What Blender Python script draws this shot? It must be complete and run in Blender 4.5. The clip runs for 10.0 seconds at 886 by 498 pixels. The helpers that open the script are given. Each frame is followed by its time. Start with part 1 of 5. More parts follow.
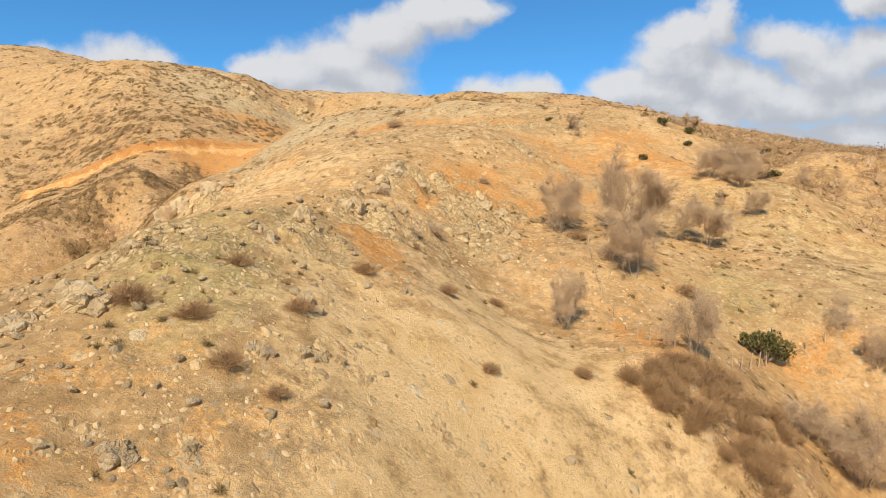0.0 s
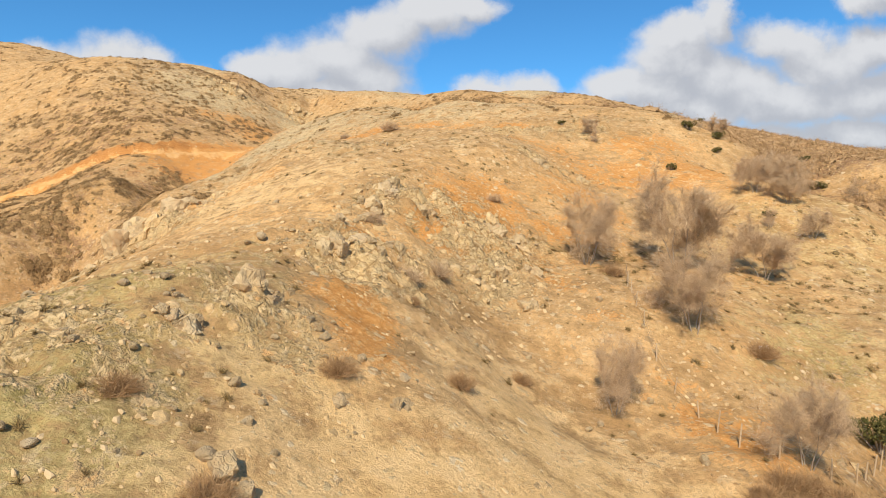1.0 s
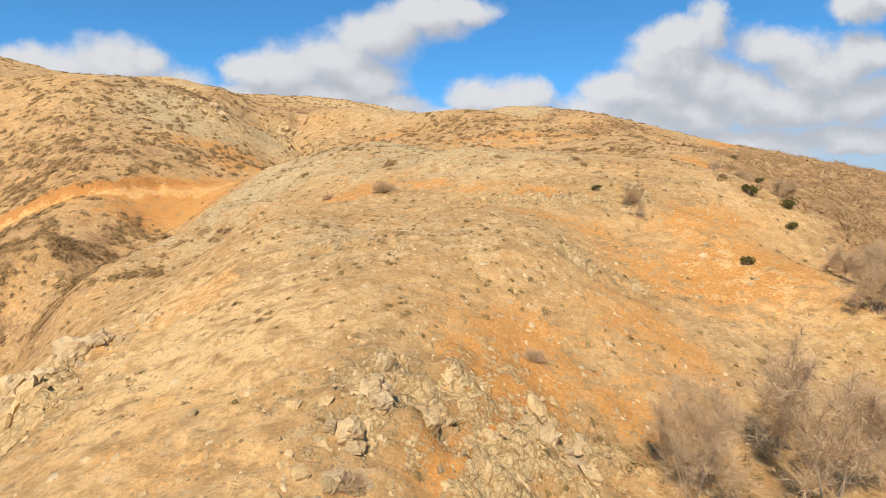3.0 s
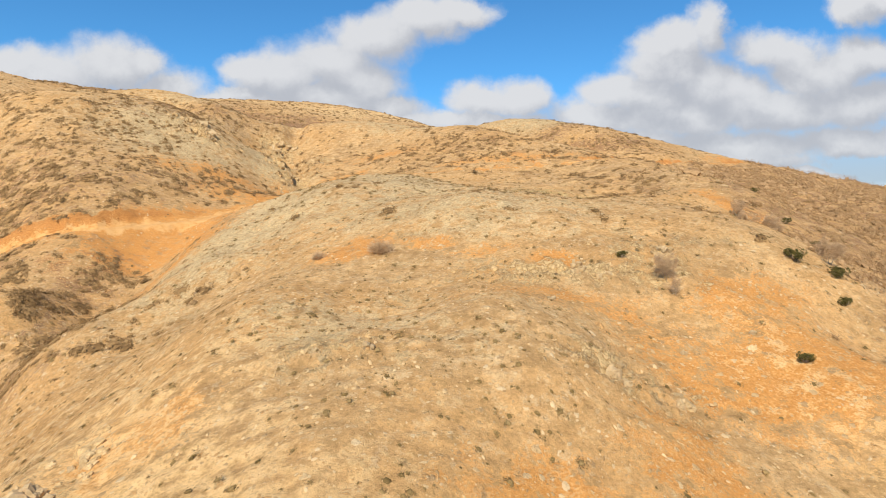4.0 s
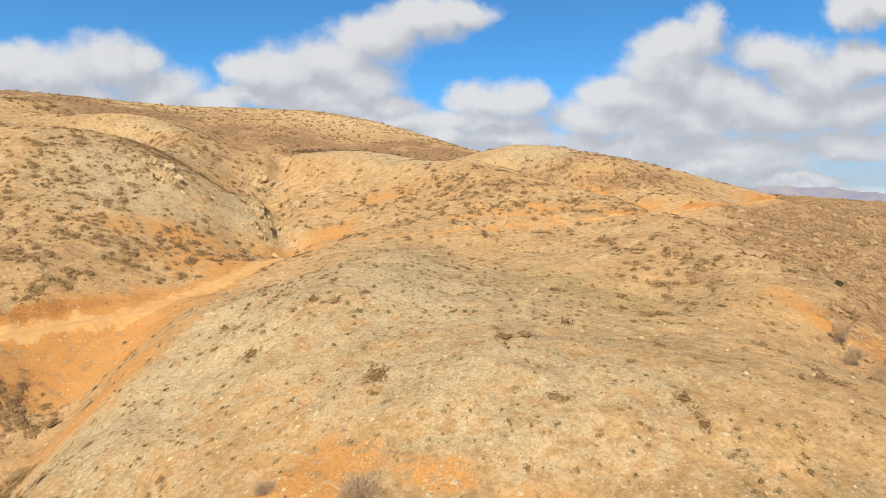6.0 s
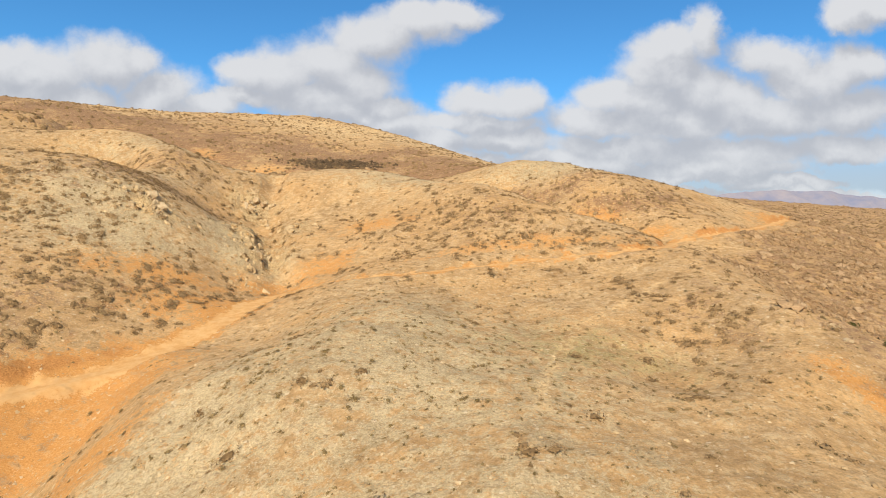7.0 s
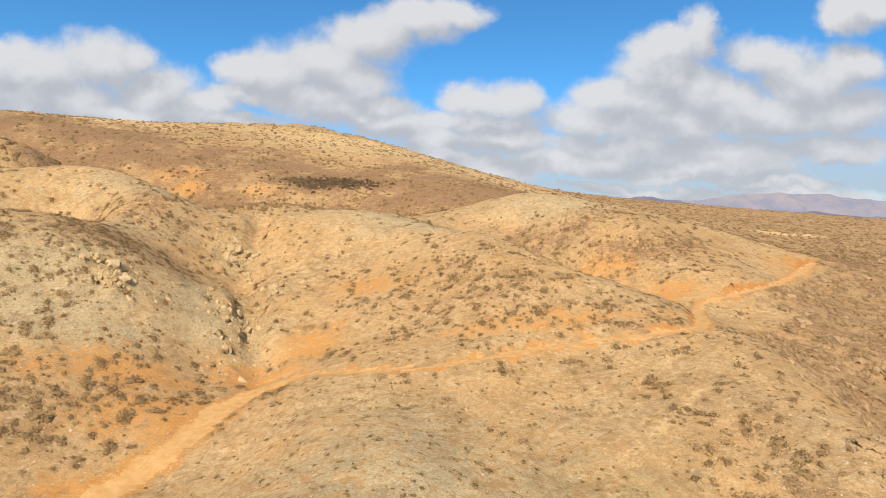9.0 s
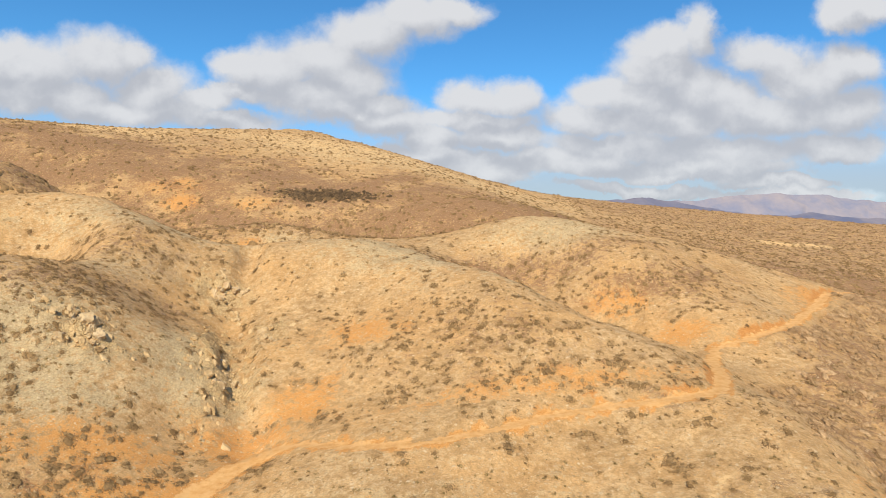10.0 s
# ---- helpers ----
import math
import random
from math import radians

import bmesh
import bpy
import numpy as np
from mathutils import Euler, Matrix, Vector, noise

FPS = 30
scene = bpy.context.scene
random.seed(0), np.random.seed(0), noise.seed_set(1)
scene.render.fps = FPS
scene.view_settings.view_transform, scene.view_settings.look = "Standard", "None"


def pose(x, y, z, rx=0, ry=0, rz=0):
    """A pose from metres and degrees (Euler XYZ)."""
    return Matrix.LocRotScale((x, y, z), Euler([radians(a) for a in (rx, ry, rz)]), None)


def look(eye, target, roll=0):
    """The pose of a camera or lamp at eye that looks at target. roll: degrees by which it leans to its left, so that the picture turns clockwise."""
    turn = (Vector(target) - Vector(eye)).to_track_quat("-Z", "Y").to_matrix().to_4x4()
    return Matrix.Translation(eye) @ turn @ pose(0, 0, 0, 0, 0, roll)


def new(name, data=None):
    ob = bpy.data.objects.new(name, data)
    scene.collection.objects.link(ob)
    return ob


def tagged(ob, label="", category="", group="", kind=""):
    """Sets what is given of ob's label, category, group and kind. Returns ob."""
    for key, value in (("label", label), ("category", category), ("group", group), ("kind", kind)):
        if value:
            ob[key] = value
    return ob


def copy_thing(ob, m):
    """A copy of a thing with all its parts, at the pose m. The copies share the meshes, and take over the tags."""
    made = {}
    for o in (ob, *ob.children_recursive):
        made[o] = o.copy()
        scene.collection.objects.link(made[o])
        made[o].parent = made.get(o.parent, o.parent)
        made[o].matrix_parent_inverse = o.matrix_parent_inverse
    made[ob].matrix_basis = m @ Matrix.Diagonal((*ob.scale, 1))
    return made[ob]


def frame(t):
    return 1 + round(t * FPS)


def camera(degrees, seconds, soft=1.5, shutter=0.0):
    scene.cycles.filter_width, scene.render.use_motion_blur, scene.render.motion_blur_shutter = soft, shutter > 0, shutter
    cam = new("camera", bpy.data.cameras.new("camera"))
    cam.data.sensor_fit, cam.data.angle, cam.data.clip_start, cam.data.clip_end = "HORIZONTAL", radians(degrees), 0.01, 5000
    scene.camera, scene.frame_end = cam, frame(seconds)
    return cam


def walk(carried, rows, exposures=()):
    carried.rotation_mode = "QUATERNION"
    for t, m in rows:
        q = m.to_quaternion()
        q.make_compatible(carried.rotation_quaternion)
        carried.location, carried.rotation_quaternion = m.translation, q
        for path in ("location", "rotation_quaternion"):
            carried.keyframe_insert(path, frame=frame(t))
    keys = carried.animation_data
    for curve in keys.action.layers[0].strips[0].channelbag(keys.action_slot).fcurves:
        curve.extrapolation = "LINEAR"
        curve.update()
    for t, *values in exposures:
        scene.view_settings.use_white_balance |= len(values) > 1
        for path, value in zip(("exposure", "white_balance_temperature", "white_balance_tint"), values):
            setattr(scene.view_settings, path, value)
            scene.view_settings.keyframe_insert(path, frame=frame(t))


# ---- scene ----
cam = camera(73.0, 10.0, soft=0.9)
PATH = [
    (0, (-0.28, -1.82, 1.23), (-0.44, 38.15, -0.47), -0.05),
    (0.5, (-0.63, 4.74, 2.82), (-0.66, 44.70, 1.05), -0.06),
    (1, (-0.99, 10.27, 4.21), (-0.95, 50.23, 2.39), -0.03),
    (1.5, (-1.30, 15.49, 6.67), (-1.19, 55.45, 4.91), 0.07),
    (2, (-1.72, 20.81, 9.60), (-1.49, 60.77, 7.88), 0.25),
    (2.5, (-2.13, 26.11, 12.72), (-1.81, 66.07, 11.05), 0.24),
    (4, (-3.35, 41.80, 24.91), (-2.83, 81.76, 23.39), 0.37),
    (4.5, (-3.76, 47.38, 29.93), (-3.19, 87.35, 28.45), 0.48),
    (5, (-4.17, 56.56, 34.84), (-3.60, 96.53, 33.36), 0.62),
    (5.5, (-4.33, 65.45, 39.69), (-3.73, 105.42, 38.19), 0.74),
    (7, (-6.35, 85.67, 53.92), (-5.45, 125.64, 52.53), 1.01),
    (7.5, (-6.95, 91.56, 58.47), (-5.95, 131.52, 57.11), 1.11),
    (8, (-7.27, 97.27, 63.15), (-6.23, 137.23, 61.77), 1.12),
    (8.5, (-7.46, 102.73, 68.40), (-6.40, 142.70, 67.02), 1.13),
    (9, (-7.68, 108.11, 73.71), (-6.57, 148.07, 72.27), 1.14),
    (9.5, (-8.16, 113.92, 80.05), (-6.94, 153.87, 78.53), 1.23),
    (10, (-8.23, 120.11, 86.78), (-6.97, 160.06, 85.22), 1.24),
]
walk(cam, [(t, look(eye, target, roll)) for t, eye, target, roll in PATH])


# ---- world, sun ----
SUN_DIR = Vector((-0.17, -0.70, 0.69)).normalized()      # towards the sun
SKY_STRENGTH = 0.095
SKY_TINT = (0.52, 1.16, 1.50, 1)
CLOUD_GREY, CLOUD_WHITE = (4.7, 4.85, 5.25, 1), (6.9, 6.95, 7.1, 1)


def node_maker(tree):
    nodes, links = tree.nodes, tree.links

    def make(kind, **inputs):
        n = nodes.new(kind)
        for key, value in inputs.items():
            if key in ("operation", "blend_type", "data_type", "noise_dimensions", "sky_type", "feature", "interpolation_type", "attribute_name", "distance", "clamp"):
                if key == "operation":
                    n.operation = value
                elif key == "blend_type":
                    n.blend_type = value
                elif key == "data_type":
                    n.data_type = value
                elif key == "noise_dimensions":
                    n.noise_dimensions = value
                elif key == "sky_type":
                    n.sky_type = value
                elif key == "feature":
                    n.feature = value
                elif key == "interpolation_type":
                    n.interpolation_type = value
                elif key == "attribute_name":
                    n.attribute_name = value
                elif key == "distance":
                    n.distance = value
                else:
                    n.clamp = value
                continue
            slot = int(key[1:]) if key[0] == "i" and key[1:].isdigit() else key.replace("_", " ")
            if isinstance(value, bpy.types.NodeSocket):
                links.new(value, n.inputs[slot])
            else:
                n.inputs[slot].default_value = value
        return n

    def math2(op, a, b=0.0, c=None):
        n = make("ShaderNodeMath", operation=op, i0=a, i1=b)
        if c is not None:
            if isinstance(c, bpy.types.NodeSocket):
                links.new(c, n.inputs[2])
            else:
                n.inputs[2].default_value = c
        return n.outputs[0]

    return make, math2, links


# Cloud banks ahead: middle and half-size on the plane one unit ahead.
WEST_BANK = [(-0.653, 0.237, 0.104, 0.052), (-0.534, 0.258, 0.080, 0.047), (-0.447, 0.213, 0.076, 0.042), (-0.607, 0.196, 0.113, 0.028), (-0.488, 0.268, 0.042, 0.030), (-0.360, 0.192, 0.057, 0.019), (-0.689, 0.268, 0.057, 0.033), (-0.48, 0.178, 0.17, 0.026), (-0.33, 0.160, 0.10, 0.018), (-0.63, 0.195, 0.11, 0.030)]
MIDDLE_BANK = [(-0.304, 0.258, 0.038, 0.028), (-0.258, 0.245, 0.071, 0.047), (-0.175, 0.270, 0.080, 0.047), (-0.101, 0.308, 0.076, 0.040), (-0.027, 0.337, 0.071, 0.034), (0.038, 0.355, 0.052, 0.023), (-0.137, 0.234, 0.080, 0.045), (-0.193, 0.205, 0.104, 0.033), (-0.081, 0.193, 0.066, 0.024), (-0.304, 0.204, 0.061, 0.017), (-0.109, 0.174, 0.028, 0.015), (0.073, 0.212, 0.049, 0.032), (0.130, 0.209, 0.053, 0.032), (0.032, 0.177, 0.057, 0.021), (0.097, 0.169, 0.085, 0.024), (0.126, 0.141, 0.085, 0.024), (-0.06, 0.163, 0.09, 0.030), (-0.15, 0.185, 0.09, 0.028), (0.01, 0.138, 0.07, 0.030), (0.0, 0.115, 0.10, 0.020), (0.10, 0.098, 0.13, 0.030)]
EAST_BANK = [(0.255, 0.185, 0.06, 0.036), (0.36, 0.215, 0.07, 0.032), (0.50, 0.222, 0.08, 0.042), (0.25, 0.108, 0.13, 0.028), (0.70, 0.365, 0.05, 0.026), (0.409, 0.297, 0.045, 0.038), (0.378, 0.300, 0.057, 0.032), (0.453, 0.325, 0.033, 0.047), (0.299, 0.229, 0.061, 0.034), (0.388, 0.263, 0.076, 0.042), (0.446, 0.232, 0.076, 0.042), (0.582, 0.295, 0.085, 0.034), (0.636, 0.268, 0.090, 0.047), (0.693, 0.288, 0.066, 0.038)]
EAST_LOW_BANK = [(0.719, 0.290, 0.057, 0.030), (0.276, 0.184, 0.099, 0.030), (0.410, 0.179, 0.142, 0.040), (0.552, 0.196, 0.132, 0.047), (0.696, 0.209, 0.113, 0.052), (0.306, 0.138, 0.142, 0.026), (0.507, 0.129, 0.189, 0.033), (0.689, 0.142, 0.113, 0.033), (0.207, 0.117, 0.066, 0.021), (0.393, 0.094, 0.113, 0.013), (0.604, 0.084, 0.132, 0.013), (0.727, 0.382, 0.057, 0.023), (0.365, 0.070, 0.189, 0.015), (0.624, 0.065, 0.189, 0.013), (0.460, 0.105, 0.245, 0.021)]


def cloud_field():
    """A node group: how deep a place on the plane ahead lies inside the cloud banks."""
    group = bpy.data.node_groups.new("cloud_field", "ShaderNodeTree")
    group.interface.new_socket("place", in_out="INPUT", socket_type="NodeSocketVector")
    group.interface.new_socket("depth", in_out="OUTPUT", socket_type="NodeSocketFloat")
    make, m2, links = node_maker(group)
    place = make("NodeGroupInput").outputs[0]
    wide = make("ShaderNodeTexNoise", Vector=place, Scale=7.0, Detail=7.0, Roughness=0.62)
    shift = make("ShaderNodeVectorMath", operation="SUBTRACT", i0=wide.outputs["Color"], i1=(0.5, 0.5, 0.5)).outputs[0]
    shift = make("ShaderNodeVectorMath", operation="MULTIPLY", i0=shift, i1=(0.115, 0.09, 0.0)).outputs[0]
    bent = make("ShaderNodeVectorMath", operation="ADD", i0=place, i1=shift).outputs[0]
    depth = None
    for u, v, ru, rv in WEST_BANK + MIDDLE_BANK + EAST_BANK + EAST_LOW_BANK:
        d = make("ShaderNodeVectorMath", operation="SUBTRACT", i0=bent, i1=(u, v, 0)).outputs[0]
        d = make("ShaderNodeVectorMath", operation="MULTIPLY", i0=d, i1=(1 / ru, 1 / rv, 0)).outputs[0]
        inside = m2("SUBTRACT", 1.0, make("ShaderNodeVectorMath", operation="LENGTH", i0=d).outputs["Value"])
        depth = inside if depth is None else m2("SMOOTH_MAX", depth, inside, 0.3)
    fine = make("ShaderNodeTexNoise", Vector=place, Scale=19.0, Detail=6.0, Roughness=0.6).outputs["Fac"]
    depth = m2("ADD", depth, m2("MULTIPLY", m2("SUBTRACT", fine, 0.5), 0.6))
    links.new(depth, make("NodeGroupOutput").inputs[0])
    return group


def build_world():
    world = bpy.data.worlds.new("sky")
    scene.world = world
    world.use_nodes = True
    world.node_tree.nodes.clear()
    make, m2, links = node_maker(world.node_tree)
    sky = make("ShaderNodeTexSky", sky_type="NISHITA")
    sky.sun_disc = False
    sky.sun_elevation = math.asin(SUN_DIR.z)
    sky.sun_rotation = math.atan2(SUN_DIR.x, SUN_DIR.y)
    sky.altitude = 1300
    sky.air_density, sky.dust_density, sky.ozone_density = 1.0, 0.3, 2.0
    blue = make("ShaderNodeMix", data_type="RGBA", blend_type="MULTIPLY")
    blue.inputs[0].default_value, blue.inputs[7].default_value = 1.0, SKY_TINT
    links.new(sky.outputs[0], blue.inputs[6])
    # direction, and its place on a plane one unit ahead
    way = make("ShaderNodeTexCoord").outputs["Generated"]
    axes = make("ShaderNodeSeparateXYZ", Vector=way)
    ahead = m2("MAXIMUM", axes.outputs[1], 0.05)
    place = make("ShaderNodeCombineXYZ", X=m2("DIVIDE", axes.outputs[0], ahead), Y=m2("DIVIDE", axes.outputs[2], ahead)).outputs[0]
    field = cloud_field()
    here, there = make("ShaderNodeGroup"), make("ShaderNodeGroup")
    here.node_tree = there.node_tree = field
    links.new(place, here.inputs[0])
    links.new(make("ShaderNodeVectorMath", operation="ADD", i0=place, i1=(-0.022, 0.04, 0)).outputs[0], there.inputs[0])
    cover = make("ShaderNodeMapRange", Value=here.outputs[0], interpolation_type="SMOOTHSTEP")
    cover.inputs[1].default_value, cover.inputs[2].default_value = -0.40, 0.38
    billow = make("ShaderNodeTexNoise", Vector=place, Scale=11.0, Detail=6.0, Roughness=0.6).outputs["Fac"]
    slope = m2("ADD", m2("SUBTRACT", here.outputs[0], m2("MULTIPLY", there.outputs[0], 0.9)), m2("MULTIPLY", m2("SUBTRACT", billow, 0.5), 1.3))
    lit = make("ShaderNodeMapRange", Value=slope, interpolation_type="SMOOTHSTEP")
    lit.inputs[1].default_value, lit.inputs[2].default_value = -0.40, 0.85
    # the rest of the sky: scattered cloud, which only lights the land
    other = make("ShaderNodeTexNoise", Vector=way, Scale=3.0, Detail=6.0, Roughness=0.6).outputs["Fac"]
    rest = make("ShaderNodeMapRange", Value=other, interpolation_type="SMOOTHSTEP")
    rest.inputs[1].default_value, rest.inputs[2].default_value = 0.5, 0.64
    front = make("ShaderNodeMapRange", Value=axes.outputs[1], interpolation_type="SMOOTHSTEP")
    front.inputs[1].default_value, front.inputs[2].default_value = 0.45, 0.6
    amount = m2("ADD", m2("MULTIPLY", cover.outputs[0], front.outputs[0]), m2("MULTIPLY", rest.outputs[0], m2("SUBTRACT", 1.0, front.outputs[0])))
    low = make("ShaderNodeMapRange", Value=axes.outputs[2], interpolation_type="SMOOTHSTEP")
    low.inputs[1].default_value, low.inputs[2].default_value, low.inputs[3].default_value, low.inputs[4].default_value = 0.06, 0.22, 0.85, 0.0
    amount = m2("MAXIMUM", amount, low.outputs[0])
    shade = make("ShaderNodeMix", data_type="RGBA")
    shade.inputs[6].default_value, shade.inputs[7].default_value = CLOUD_GREY, CLOUD_WHITE
    links.new(lit.outputs[0], shade.inputs[0])
    total = make("ShaderNodeMix", data_type="RGBA")
    links.new(m2("MULTIPLY", amount, 0.97), total.inputs[0])
    links.new(blue.outputs[2], total.inputs[6])
    links.new(shade.outputs[2], total.inputs[7])
    bg = make("ShaderNodeBackground", Color=total.outputs[2], Strength=SKY_STRENGTH)
    make("ShaderNodeOutputWorld", Surface=bg.outputs[0])
    return world


build_world()
sun_data = bpy.data.lights.new("sun", "SUN")
sun_data.energy, sun_data.angle, sun_data.color = 4.55, radians(0.6), (1.0, 0.88, 0.725)
sun = new("sun", sun_data)
sun.matrix_world = look(SUN_DIR * 300, (0, 0, 0))
scene.view_settings.exposure = 0.17

# ---- land form ----
PLANE = (-7.801, -0.08013, 0.13814)
# Each rise or hollow: centre x, y, height, two half-widths, turn in radians.
# the near spur and the gullies beside it
SPUR = [
    (17.2, 21.8, -13.42, 7.1, 15.7, -0.823),
    (17.2, 42.8, 12.67, 6.8, 14.3, 0.200),
    (15.6, 44.2, -11.68, 9.4, 14.5, 0.685),
    (-10.4, 48.8, 3.85, 9.5, 45.6, -0.186),
    (92.7, 77.3, 14.32, 38.2, 6.9, -0.730),
    (-41.8, 77.9, 2.24, 10.9, 6.9, 0.848),
    (-52.0, 82.9, -27.06, 9.6, 54.0, 0.127),
    (-52.1, 87.9, 12.90, 7.9, 59.1, -0.006),
    (-13.6, 93.9, 6.72, 11.2, 40.7, 0.213),
    (47.4, 123.4, 4.18, 90.3, 24.1, 0.533),
]
# the slopes on both sides of the spur
SLOPES = [
    (-69.5, 146.6, 8.01, 13.1, 37.0, 0.558),
    (34.3, 160.1, 13.09, 28.9, 45.7, 0.049),
    (-98.2, 175.9, -10.53, 142.5, 40.3, -0.633),
    (-67.5, 176.7, -18.44, 39.1, 15.8, 1.078),
    (-57.6, 186.9, 17.02, 85.9, 20.5, 0.798),
    (83.3, 197.2, 8.90, 17.7, 45.9, 1.136),
    (75.2, 204.5, 16.53, 18.3, 32.6, 0.125),
    (-49.9, 204.8, -11.35, 18.4, 20.0, -0.070),
    (76.9, 207.4, 8.35, 36.7, 308.3, 2.239),
    (87.2, 221.3, -21.61, 27.3, 39.6, -0.170),
    (-124.6, 233.9, 15.55, 21.0, 78.6, 0.878),
    (-62.0, 234.4, 17.84, 87.0, 21.1, 2.093),
]
# the knolls above the track
KNOLLS = [
    (74.7, 245.8, 18.03, 22.0, 22.1, 0.127),
    (-66.6, 252.1, -13.59, 23.1, 118.6, 0.261),
    (-107.0, 285.6, 21.60, 41.6, 25.6, 0.243),
    (20.8, 308.2, 26.55, 37.9, 27.5, -0.946),
    (-94.2, 310.2, -26.50, 27.6, 27.7, -0.289),
    (91.0, 310.7, 14.54, 27.8, 78.4, 0.458),
    (214.0, 314.5, -16.66, 28.6, 28.3, 0.882),
    (-17.9, 315.5, -3.89, 51.0, 38.5, 0.185),
    (53.5, 322.2, -9.62, 29.0, 29.0, -0.019),
]
# the hills behind and the mountain
FAR_HILLS = [
    (77.0, 345.6, 5.75, 42.2, 31.1, -1.173),
    (-84.6, 346.7, 16.68, 31.0, 37.9, -1.169),
    (-77.9, 353.1, 0.08, 31.8, 39.2, 0.018),
    (-65.7, 354.1, 15.40, 45.9, 31.6, 0.743),
    (-80.9, 354.6, -0.22, 31.9, 39.4, 0.044),
    (-78.7, 356.8, 0.31, 32.1, 39.9, 0.050),
    (-245.5, 369.4, 41.93, 284.7, 86.4, 0.271),
    (-72.7, 384.9, -25.17, 34.5, 34.4, 0.326),
    (107.6, 394.8, 9.89, 36.0, 35.5, 0.414),
    (-178.2, 438.3, -25.97, 39.3, 43.2, 0.230),
    (151.7, 443.7, 24.34, 61.8, 300.8, 0.502),
    (68.5, 477.1, 24.99, 43.7, 39.9, -0.242),
    (-4.4, 515.7, -37.69, 474.1, 45.9, -0.157),
    (-483.4, 707.9, 42.14, 161.0, 134.1, -0.862),
    (-206.8, 994.0, 68.24, 212.4, 249.5, 0.782),
    (-200.7, 1081.8, 10.61, 40.0, 39.2, 0.278),
]
# folds of the spur and its foot
SPUR_FOLDS = [
    (-78.0, 151.0, -4.50, 9.0, 9.0, 0.00),
    (3.1, 25.0, -0.49, 4.1, 7.4, 0.40),
    (-9.8, 28.2, 0.75, 4.3, 7.8, 0.40),
    (-14.5, 36.0, 1.21, 4.8, 4.8, 0.00),
    (40.9, 40.7, 1.53, 7.8, 14.0, 0.40),
    (0.0, 40.7, 1.11, 5.1, 5.1, 0.00),
    (-7.7, 40.7, -0.47, 5.1, 5.1, 0.00),
    (16.5, 46.0, -2.72, 5.5, 5.5, 0.00),
    (8.8, 52.0, 2.31, 5.9, 5.9, 0.00),
    (-26.5, 52.0, 0.53, 5.9, 5.9, 0.00),
    (10.2, 66.4, -0.90, 6.8, 6.8, 0.00),
    (-66.5, 66.4, -6.96, 6.8, 12.3, -0.40),
    (-71.9, 75.1, -8.38, 7.4, 13.3, 0.40),
    (-66.1, 84.8, -2.76, 8.0, 14.4, 0.40),
    (48.1, 84.8, 4.21, 8.0, 8.0, 0.00),
    (4.7, 95.8, 1.83, 6.3, 11.4, 0.40),
    (38.0, 95.8, 1.32, 6.3, 6.3, 0.00),
]
# more of them
SPUR_FOLDS_B = [
    (-88.0, 95.8, -15.35, 13.0, 23.5, 0.40),
    (-47.5, 95.8, -0.25, 6.3, 6.3, 0.00),
    (23.7, 95.8, -1.08, 6.3, 11.4, 0.40),
    (4.7, 95.8, 1.83, 6.3, 11.4, 0.40),
]
# the back of the spur
SPUR_BACK = [
    (-78.7, 108.3, -8.92, 9.5, 17.2, 0.40),
    (-25.6, 108.3, 3.23, 6.8, 12.3, 0.40),
    (-5.1, 108.3, -2.17, 6.8, 12.3, -0.40),
    (51.2, 108.3, -2.04, 6.8, 6.8, 0.00),
    (51.2, 108.3, -2.04, 6.8, 6.8, 0.00),
    (-71.7, 108.3, -0.84, 6.8, 6.8, 0.00),
    (-83.2, 122.4, 7.31, 7.4, 13.3, -0.40),
    (-72.1, 122.4, -15.29, 7.4, 13.3, 0.40),
    (-44.4, 122.4, -3.44, 7.4, 7.4, 0.00),
    (-61.0, 122.4, 3.38, 7.4, 13.3, -0.40),
    (-55.5, 122.4, 2.54, 7.4, 7.4, 0.00),
    (-119.5, 138.3, -19.85, 17.7, 31.9, 0.40),
    (-36.1, 138.3, 2.82, 8.0, 8.0, 0.00),
    (-78.3, 138.3, 1.39, 8.0, 14.5, -0.40),
    (-78.3, 138.3, -1.56, 8.0, 14.5, 0.40),
    (0.0, 138.3, 1.81, 8.0, 8.0, 0.00),
]
# more of them
SPUR_BACK_B = [
    (48.2, 138.3, 1.75, 8.0, 8.0, 0.00),
    (-60.2, 138.3, -5.38, 8.0, 8.0, 0.00),
    (-84.3, 138.3, -2.00, 8.0, 8.0, 0.00),
    (-86.2, 138.3, 3.73, 11.5, 11.5, 0.00),
    (-96.4, 138.3, 2.28, 8.0, 8.0, 0.00),
    (-72.3, 138.3, 7.79, 8.0, 8.0, 0.00),
    (-104.4, 156.3, -4.47, 12.7, 22.8, 0.40),
    (-85.3, 156.3, -0.40, 8.8, 15.8, 0.40),
    (13.1, 156.3, -0.81, 8.8, 8.8, 0.00),
    (52.5, 156.3, -1.59, 8.8, 8.8, 0.00),
    (-111.6, 156.3, -0.66, 8.8, 15.8, -0.40),
    (-93.2, 176.6, -3.94, 9.6, 17.2, -0.40),
    (-21.5, 176.6, 2.21, 9.6, 17.2, -0.40),
    (-64.5, 176.6, 2.70, 9.6, 17.2, -0.40),
    (35.9, 176.6, -5.99, 9.6, 17.2, -0.40),
    (57.4, 176.6, 2.40, 9.6, 9.6, 0.00),
]
